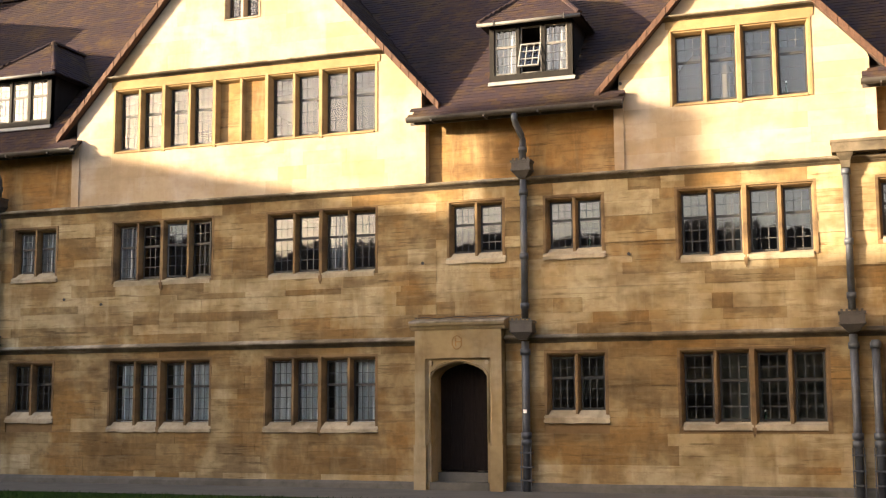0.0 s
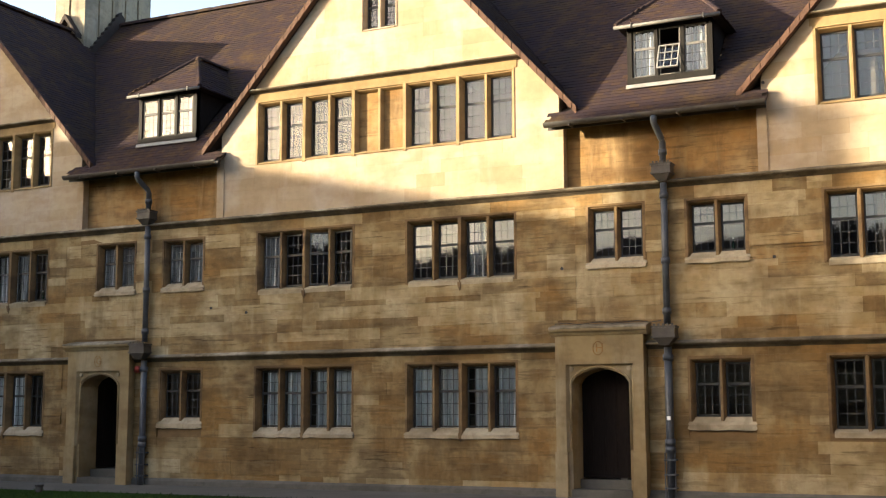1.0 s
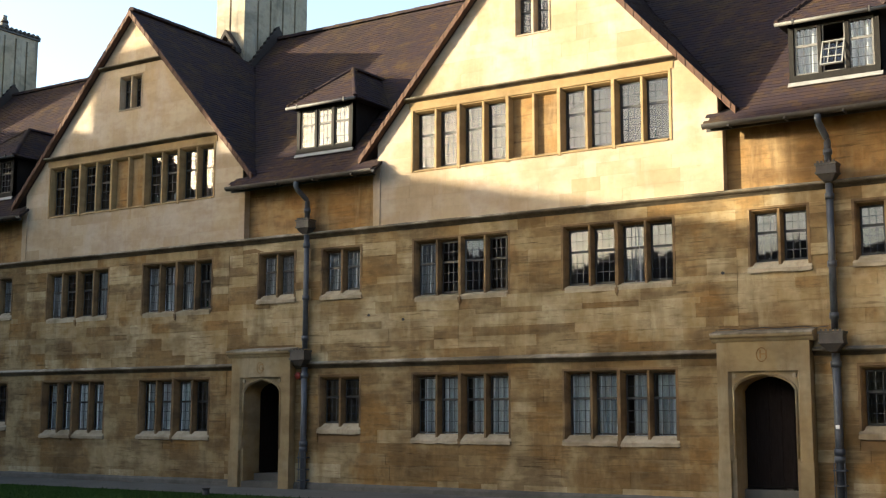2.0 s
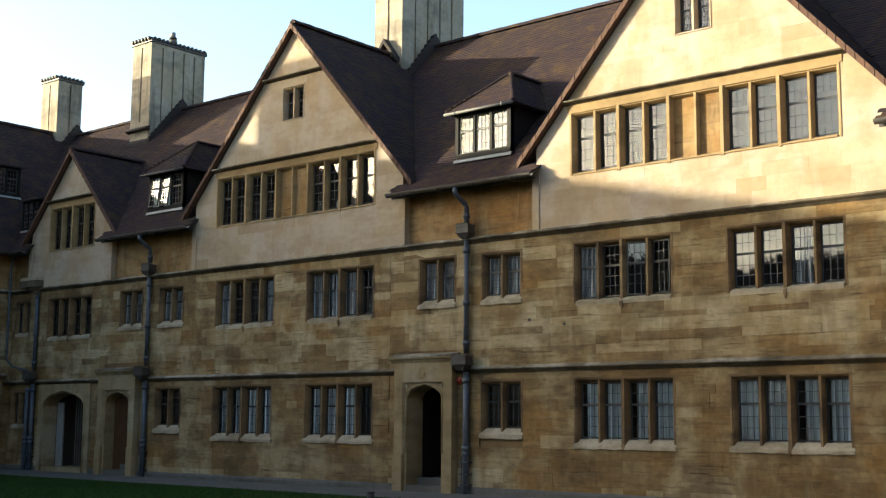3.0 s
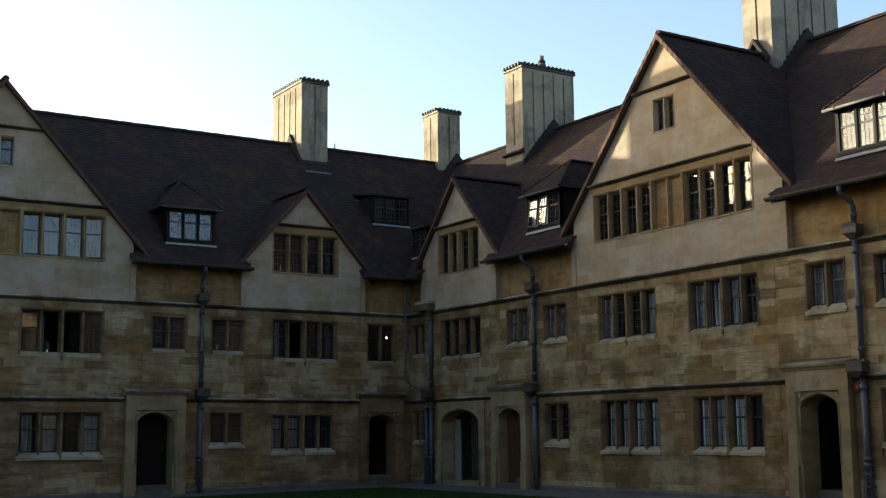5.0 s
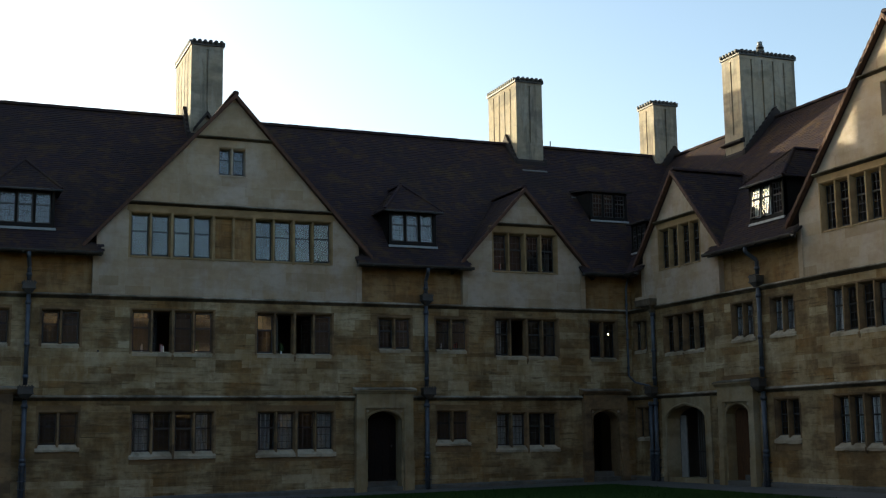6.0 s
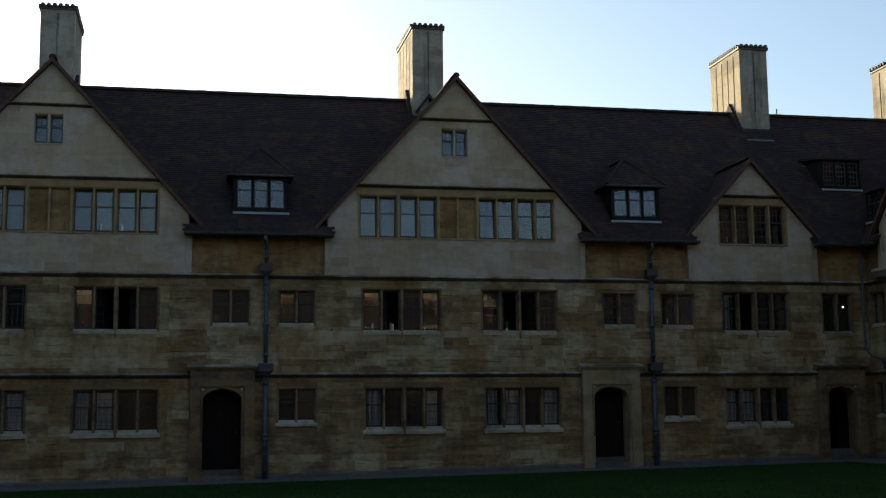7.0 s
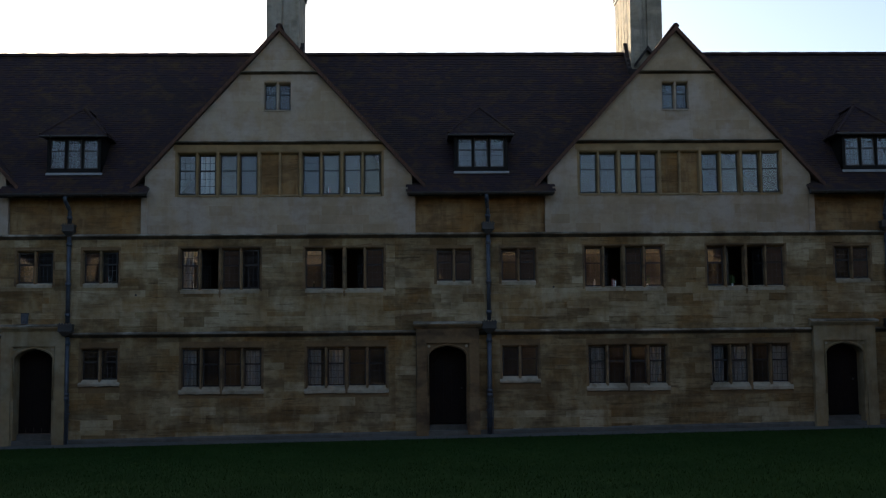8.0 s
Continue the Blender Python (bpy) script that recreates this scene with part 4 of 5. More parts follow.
# ---- dormers ----
def make_dormer(m, label, opened=False, pale=False, swung=False, flat=False, lean=0.0):
    """A three-light timber dormer with a hipped tile roof; its front foot is at the origin."""
    d = thing("dormer", m, label, "dormer", "roof dormers", "structure")
    half, sill, head = 0.76, 0.16, 1.02
    fr = Geo()
    for a, b in ((-half, -half + 0.085), (half - 0.085, half)):
        fr.box(a, b, -0.03, 0.09, 0.0, head + 0.06)
    fr.box(-half, half, -0.03, 0.09, head - 0.0, head + 0.07)
    fr.box(-half, half, -0.05, 0.09, 0.05, sill)
    for c in (-0.235, 0.235):
        fr.box(c - 0.03, c + 0.03, -0.03, 0.08, sill, head)
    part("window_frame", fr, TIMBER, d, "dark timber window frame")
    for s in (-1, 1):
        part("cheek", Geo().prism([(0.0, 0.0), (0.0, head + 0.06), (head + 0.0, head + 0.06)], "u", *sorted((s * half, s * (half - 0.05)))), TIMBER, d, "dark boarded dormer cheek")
    part("flashing", Geo().prism([(-0.03, 0.045), (-0.03, 0.02), (-0.085, -0.035), (-0.095, -0.028), (-0.055, 0.045)], "u", -half - 0.02, half + 0.04), FLASHING, d, "pale lead flashing under the sill")
    rnd = random.Random(9)
    for k, c in enumerate((-0.455, 0.0, 0.455)):
        a, b = c - (0.19 if k == 1 else 0.205), c + (0.19 if k == 1 else 0.205)
        if k == 1 and opened:
            mid, rail = sill + 0.62 * (head - sill), 0.022
            fixed = Geo()
            for p, q, r, t in ((a, a + rail, sill + 0.005, head - 0.005), (b - rail, b, sill + 0.005, head - 0.005), (a + rail, b - rail, head - 0.03, head - 0.005), (a + rail, b - rail, sill + 0.005, sill + 0.03)):
                fixed.box(p, q, 0.0, 0.03, r, t)
            part("casement", fixed, GREY_LEAD, d, "grey iron casement with an open lower vent")
            pivot = thing("sash", Matrix.Identity(4), "small top-hung vent standing open", "")
            pivot.parent = d
            pivot.matrix_basis = moved(0, -0.005, mid) @ Matrix.Rotation(radians(-24), 4, "X") @ moved(0, 0, -mid)
            f, foot = Geo(), sill + 0.03
            for p, q, r, t in ((a, a + rail, foot, mid), (b - rail, b, foot, mid), (a + rail, b - rail, foot, foot + rail), (a + rail, b - rail, mid - rail, mid)):
                f.box(p, q, -0.02, 0.01, r, t)
            for i in (1, 2):
                f.box(a + (b - a) * i / 3 - 0.007, a + (b - a) * i / 3 + 0.007, -0.015, 0.004, foot + rail, mid - rail)
            for i in (1, 2):
                f.box(a + rail, b - rail, -0.014, 0.003, foot + (mid - foot) * i / 3 - 0.007, foot + (mid - foot) * i / 3 + 0.007)
            part("sash_frame", f, FLASHING, pivot, "pale worn iron frame with leaded bars")
            p = part("pane", Geo().add([(a + rail, 0.0, foot + rail), (b - rail, 0.0, foot + rail), (b - rail, 0.0, mid - rail), (a + rail, 0.0, mid - rail)], [(0, 1, 2, 3)]), GLASS, pivot, recalc=False)
            p.visible_shadow = False
        elif k < 2 and swung:
            leaf = thing("sash", Matrix.Identity(4), "top-hung casement standing ajar", "")
            leaf.parent = d
            leaf.matrix_basis = moved(0, 0.0, head) @ Matrix.Rotation(radians(-6.5), 4, "X") @ moved(0, 0, -head)
            light(leaf, a, b, sill + 0.005, head - 0.005, rnd, -0.01, 3, (3, 2), GUTTER)
        else:
            leaf = light(d, a, b, sill + 0.005, head - 0.005, rnd, 0.0, 3, (3, 2), GREY_LEAD if opened else GUTTER)
            leaf.matrix_basis = moved(0, 0.0, sill) @ Matrix.Rotation(radians(lean), 4, "X") @ moved(0, 0, -sill)
    if flat:
        part("roof_slab", Geo().prism([(-0.16, head + 0.05), (1.5, head + 0.30), (1.5, head + 0.38), (-0.16, head + 0.12)], "u", -half - 0.16, half + 0.16), UNDERLAY, d, "low-pitched dark roof with a thin edge")
        return d
    # hipped roof
    e, zt = 0.92, head + 0.09
    wa, za = 0.98, zt + 0.98
    run = za / PITCH + 0.25
    slab = Geo()
    slab.add([(-e, -0.16, zt - 0.03), (e, -0.16, zt - 0.03), (0, wa, za - 0.03), (0, run, za - 0.03), (-e, 1.3, zt - 0.03), (e, 1.3, zt - 0.03)],
             [(0, 1, 2), (1, 5, 3, 2), (0, 2, 3, 4), (0, 4, 5, 1), (4, 3, 5)])
    part("roof_slab", slab, UNDERLAY, d)
    r = np.random.default_rng(4)
    sl = (za - zt) / (wa + 0.16)
    c1 = math.hypot(1, sl)
    ss = (za - zt) / e
    c2 = math.hypot(1, ss)
    front = tile_arrays((-e, -0.18, zt), (1, 0, 0), (0, 1 / c1, sl / c1), (0, -sl / c1, 1 / c1), 2 * e, int((wa + 0.16) * c1 / 0.104) + 1, lambda u, w, z: abs(u) < e * (za - z) / (za - zt) + 0.03, r)
    left = tile_arrays((-e, run, zt), (0, -1, 0), (1 / c2, 0, ss / c2), (-ss / c2, 0, 1 / c2), run + 0.18, int(e * c2 / 0.104) + 1, lambda u, w, z: (w + 0.16) > (z - zt) / sl - 0.03 and z > PITCH * w - 0.05, r)
    right = tile_arrays((e, -0.18, zt), (0, 1, 0), (-1 / c2, 0, ss / c2), (ss / c2, 0, 1 / c2), run + 0.18, int(e * c2 / 0.104) + 1, lambda u, w, z: (w + 0.16) > (z - zt) / sl - 0.03 and z > PITCH * w - 0.05, r)
    o = new("dormer_tiles", tile_mesh("dormer_tiles", [front, left, right]))
    o.parent = d
    tagged(o, "brown clay tiles on the hipped dormer roof", kind="stuff")
    for s in (-1, 1):
        ridge_row(d, (s * e, -0.16, zt + 0.0), (0, wa, za + 0.01), 0.055, 0.22, "hip_tiles")
    ridge_row(d, (0, wa, za + 0.01), (0, run - 0.2, za + 0.01), 0.07, 0.3, "ridge_tiles")
    gut = Geo().tube([(-e - 0.02, -0.20, zt - 0.045), (e + 0.02, -0.20, zt - 0.045)], 0.034, 8)
    part("gutter", gut, GREY_LEAD if pale else GUTTER, d, "small half-round eaves gutter", True)
    for u in (-0.62, 0.66):
        part("gutter_clip", Geo().box(u - 0.012, u + 0.012, -0.242, -0.16, zt - 0.085, zt + 0.005), IRON, d)
    return d


# ---- chimneys ----
def make_chimney(m, wide, deep, foot, top, front_grooves, side_grooves, label, pot=False, gablet=None):
    """A tall stone stack; its front middle at the origin, w running back."""
    c = thing("chimney", m, label, "chimney", "stone chimney stacks")
    half, z0, z1 = wide / 2, foot, top - 0.22

    def panelled(n, length, put):
        """Raised panels between n sunk grooves."""
        g, gap = Geo(), 0.07
        each = (length - gap * n) / (n + 1)
        for k in range(n + 1):
            put(g, k * (each + gap), k * (each + gap) + each)
        return g

    shaft = part("shaft", Geo().box(-half + 0.05, half - 0.05, 0.05, deep - 0.05, z0 - 0.6, z1 + 0.05), CHIMNEY, c, "tall pale stone shaft with sunk grooves")
    for w0, w1 in ((0.0, 0.05), (deep - 0.05, deep)):
        part("shaft_panel", panelled(front_grooves, wide, lambda g, a, b: g.box(-half + a, -half + b, w0, w1, z0 + 0.75, z1 - 0.12)), CHIMNEY, shaft)
        part("shaft_base", Geo().box(-half, half, w0 - 0.001, w1, z0 - 0.6, z0 + 0.75), CHIMNEY, shaft)
    for s in (-1, 1):
        u0, u1 = sorted((s * half, s * (half - 0.05)))
        part("shaft_panel", panelled(side_grooves, deep - 0.104, lambda g, a, b: g.box(u0, u1, 0.052 + a, 0.052 + b, z0 + 0.3, z1 - 0.12)), CHIMNEY, shaft)
        part("shaft_base", Geo().box(u0, u1, 0.052, deep - 0.052, z0 - 0.6, z0 + 0.3), CHIMNEY, shaft)
    part("shaft_head", Geo().box(-half - 0.003, half + 0.003, -0.003, deep + 0.003, z1 - 0.12, z1), CHIMNEY, shaft)
    part("plinth", Geo().prism([(-0.07, z0 - 0.6), (-0.07, z0 + 0.06), (0.0, z0 + 0.15), (deep, z0 + 0.15), (deep + 0.07, z0 + 0.06), (deep + 0.07, z0 - 0.6)], "u", -half - 0.03, half + 0.03), UNDERLAY, c, "dark lead apron at the foot")
    cap = part("cap", Geo().box(-half - 0.05, half + 0.05, -0.05, deep + 0.05, z1, z1 + 0.09), GUTTER, c, "dark oversailing cap")
    n, k = max(3, round(wide / 0.17)), max(4, round(deep / 0.17))
    for i in range(n):
        u = -half - 0.02 + (wide + 0.04) * (i + 0.5) / n
        for w in (-0.03, deep + 0.03):
            part("cap_tile", Geo().tube([(u, w - 0.07, z1 + 0.12), (u, w + 0.07, z1 + 0.12)], 0.066, 8), GUTTER, cap, smooth=True)
    for i in range(k):
        w = deep * (i + 0.5) / k
        for s in (-1, 1):
            part("cap_tile", Geo().tube([(s * half - 0.07, w, z1 + 0.12), (s * half + 0.07, w, z1 + 0.12)], 0.066, 8), GUTTER, cap, smooth=True)
    part("cap_bed", Geo().box(-half + 0.05, half - 0.05, 0.05, deep - 0.05, z1 + 0.09, z1 + 0.16), GUTTER, c)
    # tiled saddles where the sides meet the ridge
    for s in (-1, 1):
        g = Geo()
        r = RIDGE_W - m_front(m)
        n = int((deep + 0.1) / 0.13)
        over, under = [], []
        for k in range(n + 1):
            a = -0.05 + (deep + 0.1) * k / n
            z = z0 - 0.05 + PITCH * (a if a < r else 2 * r - a)
            lip = 0.20 + 0.24 * max(0.0, 1 - abs(a - r) / max(r, 0.3))
            over += [(a, z + lip), (a + 0.01, z + lip + (0.07 if a < r else -0.07))] if k < n else [(a, z + lip)]
            under.append((a, z - 0.12))
        g.prism(over + under[::-1], "u", *sorted((s * (half - 0.01), s * (half + 0.11))))
        part("saddle", g, UNDERLAY, c, "dark tiled saddle against the ridge")
    g = Geo()
    for s in (-1, 1):
        zg = gablet or z0
        g.prism([(0.0, zg + 0.50), (s * 0.42, zg - 0.06), (s * 0.42, zg - 0.18), (0.0, zg + 0.36)], "w", -0.20, 0.02)
    if pot:
        x, y = 0.10, deep * 0.52
        body = Geo().tube([(x, y, z1 + 0.1), (x, y, z1 + 0.30)], 0.125, 12).tube([(x, y, z1 + 0.30), (x, y, z1 + 0.37)], 0.145, 12).tube([(x, y, z1 + 0.37), (x, y, z1 + 0.52)], 0.105, 12)
        pot_body = part("chimney_pot", body, GREY_LEAD, c, "grey clay chimney pot with dark bands", True)
        part("pot_rim", Geo().tube([(x, y, z1 + 0.52), (x, y, z1 + 0.66)], 0.085, 12), FLASHING, pot_body, "pale upper rim", True)
        for z in (0.24, 0.42):
            part("pot_band", Geo().tube([(x, y, z1 + z), (x, y, z1 + z + 0.05)], 0.132, 12), UNDERLAY, pot_body, "", True)
        part("foot_ledge", Geo().prism([(-0.16, z0 + 0.44), (-0.16, z0 + 0.49), (0.02, z0 + 0.58), (0.02, z0 + 0.40)], "u", -half - 0.06, half + 0.06), UNDERLAY, c, "dark tiled ledge across the foot")
    elif gablet:
        part("gablet", g, UNDERLAY, c, "small dark gablet at the foot")
    return c


def m_front(m):
    """How far behind the wall a chimney's front stands, from its pose."""
    p = m.translation
    return p.y if abs(m[0][0]) > 0.5 else -p.x


# ---- rainwater goods ----
def make_gutter(m, u0, u1, label):
    o = thing("eaves_gutter", m, label, "gutter", "eaves gutters")
    g = Geo()
    ring = [(EAVE_W - 0.075 + 0.082 * math.cos(t), EAVE_Z - 0.03 + 0.082 * math.sin(t)) for t in [math.pi + math.pi * i / 8 for i in range(9)]]
    ring += [(EAVE_W - 0.075 + 0.068 * math.cos(t), EAVE_Z - 0.03 + 0.068 * math.sin(t)) for t in [2 * math.pi - math.pi * i / 8 for i in range(9)]]
    g.prism(ring, "u", u0, u1)
    channel = part("channel", g, GUTTER, o, "dark half-round iron channel")
    n = max(2, round((u1 - u0) / 0.9))
    for k in range(n):
        u = u0 + (u1 - u0) * (k + 0.5) / n
        part("bracket", Geo().box(u - 0.015, u + 0.015, EAVE_W - 0.16, EAVE_W + 0.06, EAVE_Z - 0.125, EAVE_Z - 0.085), GUTTER, channel)
    part("fascia", Geo().box(u0 + 0.02, u1 - 0.02, EAVE_W + 0.05, EAVE_W + 0.08, EAVE_Z - 0.13, EAVE_Z + 0.02), GUTTER, o)
    part("soffit", Geo().prism([(EAVE_W + 0.06, EAVE_Z - 0.06), (0.12, EAVE_Z + 0.30), (0.12, EAVE_Z + 0.34), (EAVE_W + 0.02, EAVE_Z - 0.02)], "u", u0 + 0.02, u1 - 0.02), UNDERLAY, o)
    return o


def hopper(parent, u, z, wide=0.40, high=0.21, w=-0.02):
    wide, high = wide * 0.9, high * 0.9
    g = Geo().box(u - wide / 2, u + wide / 2, w - 0.24, w, z, z + high)
    g.box(u - wide / 2 - 0.02, u + wide / 2 + 0.02, w - 0.26, w, z + high - 0.035, z + high)
    g.box(u - wide / 2 - 0.015, u + wide / 2 + 0.015, w - 0.255, w, z, z + 0.03)
    top = [(u - wide / 2, w - 0.24), (u + wide / 2, w - 0.24), (u + wide / 2, w), (u - wide / 2, w)]
    low = [(u - 0.07, w - 0.17), (u + 0.07, w - 0.17), (u + 0.07, w - 0.03), (u - 0.07, w - 0.03)]
    g.add([(a, b, z) for a, b in top] + [(a, b, z - 0.12) for a, b in low], [(i, (i + 1) % 4, 4 + (i + 1) % 4, 4 + i) for i in range(4)] + [(4, 5, 6, 7)])
    for k in range(5):
        x = u - wide / 2 + wide * (k + 0.5) / 5
        g.box(x - 0.018, x + 0.018, w - 0.25, w - 0.22, z + high, z + high + 0.035)
    return part("hopper_head", g, GUTTER, parent, "cast hopper head with crenellated rim")


def make_pipe(m, u, eave, label, twin=0.0, w=-0.10, foot=0.05, box=None):
    p = thing("drainpipe", m, label, "drainpipe", "cast rainwater pipes")
    if eave:
        part("swan_neck", Geo().tube([(u - 0.05, EAVE_W - 0.075, EAVE_Z - 0.10), (u - 0.05, EAVE_W - 0.075, 6.37), (u - 0.04, EAVE_W - 0.045, 6.32), (u - 0.01, w - 0.03, 6.15), (u, w, 6.08), (u, w, 5.74)], 0.057), LEAD, p, "bent pipe below the gutter", True)
        part("collar", Geo().tube([(u, w, 5.86), (u, w, 5.95)], 0.075), LEAD, p, "", True)
    if box:
        a, b = box
        g = Geo().box(a, b, -0.30, -0.02, 5.45, 5.63).box(a - 0.015, b + 0.015, -0.315, -0.02, 5.60, 5.645)
        neck = [(0.13, 0.28, 0.04, 5.45), (0.11, 0.25, 0.04, 5.40), (0.075, 0.19, 0.04, 5.33), (0.07, 0.175, 0.035, 5.22)]
        g.add([(u + i * r, -j, z) for r, f, k, z in neck for i, j in ((-1, f), (1, f), (1, k), (-1, k))], [(4 * q + i, 4 * q + (i + 1) % 4, 4 * q + 4 + (i + 1) % 4, 4 * q + 4 + i) for q in range(3) for i in range(4)] + [(12, 13, 14, 15)])
        part("stone_cap", Geo().box(a + 0.03, b - 0.01, -0.295, -0.03, 5.646, 5.74), ASHLAR, p, "pale stone block above the lead box")
        part("lead_box", g, STRING, p, "long weathered lead box gutter")
    else:
        hopper(p, u, 5.52, 0.36, 0.20)
    upper = part("upper_pipe", Geo().tube([(u, w, 5.38), (u, w, 2.98)], 0.058), LEAD, p, "long upper pipe", True)
    for z in (5.16, 4.05, 3.2):
        part("collar", Geo().tube([(u, w, z - 0.05), (u, w, z + 0.05)], 0.076), LEAD, upper, "", True)
    hopper(p, u, 2.74, 0.42, 0.22, -0.12)
    for k, x in enumerate((u, u + twin) if twin else (u,)):
        lower = part("lower_pipe", Geo().tube([(x, w, 2.60 if k == 0 else 2.5), (x, w, foot)], 0.066), LEAD, p, "long lower pipe", True)
        for z in (2.42, 1.02, 0.90):
            part("collar", Geo().tube([(x, w, z - 0.05), (x, w, z + 0.05)], 0.088), LEAD, lower, "", True)
        g = Geo()
        for dx in (-0.085, 0.085):
            g.tube([(x + dx, w - 0.04, 0.85), (x + dx, w - 0.04, foot)], 0.011, 6)
        for z in (0.72, 0.48, 0.26):
            g.box(x - 0.10, x + 0.10, w - 0.075, w + 0.1, z, z + 0.025)
        part("pipe_guard", g, LEAD, lower, "iron guard bars round the foot")
    return p


# ---- curtains behind the glass ----
def make_curtain(m, width, height, mat, label, folds=9):
    g = Geo()
    n = folds * 6
    top = [(width * k / n, 0.05 * math.sin(2 * math.pi * k / 6) + 0.02 * math.sin(1.3 * k), height) for k in range(n + 1)]
    low = [(a + 0.03 * math.sin(0.7 * k), b * 1.3, 0.0) for k, (a, b, _) in enumerate(top)]
    g.add(top + low, [(k, k + 1, n + 2 + k, n + 1 + k) for k in range(n)])
    return whole("curtain", g, mat, m, label, "curtain", "window curtains", smooth=True)


# ==== the two ranges ====
NEAR_WALL = [(0.0, 4.6), (4.6, 9.6), (9.6, 15.6), (15.6, 21.6), (21.6, 27.2), (27.2, 35.6)]
FAR_WALL = [(-40.0, -33.0), (-33.0, -27.6), (-27.6, -21.0), (-21.0, -15.0), (-15.0, -8.8), (-8.8, 0.0)]
place_windows("north", NORTH, WINDOWS_N)
place_windows("west", WEST, WINDOWS_W)


def gable_walls(side, m, gables, windows, seed):
    for k, (c, half, top) in enumerate(gables):
        holes = [(a, b, z0, z1) for a, b, z0, z1, _, _, kind in windows if kind in ("gable", "attic") and abs((a + b) / 2 - c) < 1]
        win = [h for h in holes if h[2] < 8]
        zb, zt = win[0][2], win[0][3]
        levels = [S2 + 0.05, zb, zt, *[z for h in holes if h[2] > 8 for z in h[2:]], top - 0.06] if top > 10 else [S2 + 0.05, zb, zt, top - 0.06]
        left = lambda z, c=c, half=half, top=top: c - min(half, (top - 0.03 - z) / SLOPE)
        right = lambda z, c=c, half=half, top=top: c + min(half, (top - 0.03 - z) / SLOPE)
        wall = ashlar_wall(f"gable_{side}_{k + 1}", m, levels, left, right, holes, -0.05, 0.32, ASHLAR, seed + k, "smooth pale limestone gable wall with fine joints")
        for s in (-1, 1):
            x = c + s * half
            for i in range(4):
                za, zc = S2 + 0.06 + i * 0.31, S2 + 0.06 + (i + 1) * 0.31
                block(wall, "quoin", ASHLAR, [(x - 0.085, za), (x + 0.085, za), (x + 0.085, zc), (x - 0.085, zc)], -0.075, 0.2)
        a, b = win[0][0], win[0][1]
        part("lintel_band", Geo().box(a - 0.05, b + 0.05, -0.066, 0.1, zt + 0.002, zt + (0.135 if side == "north" else 0.165)), GOLDEN, wall, "ochre stone band over the window")
        hw = min(half, (top - 8.0) / SLOPE)
        string_course(f"gable_string_{side}_{k + 1}", m, [(c - hw + 0.06, c + hw - 0.06)], zt + (0.185 if side == "north" else 0.22), 0.18, 0.15, 0.0, "sloping stone drip moulding over the gable window")
        if top > 10:
            hw = (top - 10.0) / SLOPE
            string_course(f"upper_string_{side}_{k + 1}", m, [(c - hw + 0.07, c + hw - 0.07)], 9.99 if side == "north" else 10.03, 0.17, 0.13, 0.0, "short drip moulding near the top of the gable")


gable_walls("north", NORTH, GABLES_N, WINDOWS_N, 200)
gable_walls("west", WEST, GABLES_W, WINDOWS_W, 300)


def between(u0, u1, gables):
    edges = sorted((c - h, c + h) for c, h, _ in gables)
    spans, x = [], u0
    for a, b in edges:
        if a - x > 0.2:
            spans.append((x, a))
        x = max(x, b)
    if u1 - x > 0.2:
        spans.append((x, u1))
    return spans


for side, m, u0, u1, gables, seed in (("north", NORTH, 0.0, 35.6, GABLES_N, 400), ("west", WEST, -40.0, 0.0, GABLES_W, 500)):
    for k, (a, b) in enumerate(between(u0, u1, gables)):
        a0, b0 = (a - 0.38 if side == "north" and a < 0.1 else a), (b + 0.08 if side == "west" and b > -0.1 else b)
        ashlar_wall(f"eaves_wall_{side}_{k + 1}", m, [S2 + 0.05, 6.86], lambda z, a=a0: a, lambda z, b=b0: b, [], 0.10, 0.40, OCHRE, seed + k, "recessed ochre stone wall below the eaves", 1.3)
        make_gutter(m, a - 0.14 if a > u0 + 0.1 else a, b + 0.14 if b < u1 - 0.1 else b, "dark iron eaves gutter between two gables")

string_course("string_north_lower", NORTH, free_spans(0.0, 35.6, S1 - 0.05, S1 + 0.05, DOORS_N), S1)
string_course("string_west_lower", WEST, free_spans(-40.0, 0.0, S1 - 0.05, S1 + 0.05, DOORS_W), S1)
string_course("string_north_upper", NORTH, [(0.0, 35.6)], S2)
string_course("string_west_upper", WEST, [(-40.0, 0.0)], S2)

for c, ch, op, wide, apex in zip(LOW_N, "HG", (False, True), (0.785, 0.815), (2.27, 2.34)):
    make_doorway(NORTH @ moved(c, 0, 0), wide, 2.95, apex, apex - 0.26, 0.51 if ch == "H" else 0.49, ch, f"stone doorway carved with the letter {ch} and a dark oak door", op)
make_doorway(NORTH @ moved(LOW_N[2], 0, 0), 0.83, 2.90, 2.30, 2.04, 0.52, "", "stone stair doorway with its brown oak door slightly ajar", True, 0.09, PORTAL, BROWN_OAK)
for c in LOW_W:
    make_doorway(WEST @ moved(c, 0, 0), 0.87, 2.88, 2.28, 2.02, 0.52, "", "shaded stone doorway with a dark oak door", False, ground_z(c), DRESSED if c == LOW_W[1] else PORTAL)
make_doorway(WEST @ moved(-1.11, 0, 0), 0.765, 2.86, 2.24, 2.0, 0.45, "", "narrow shaded stone doorway in the corner, door open", True, 0.09, DRESSED)

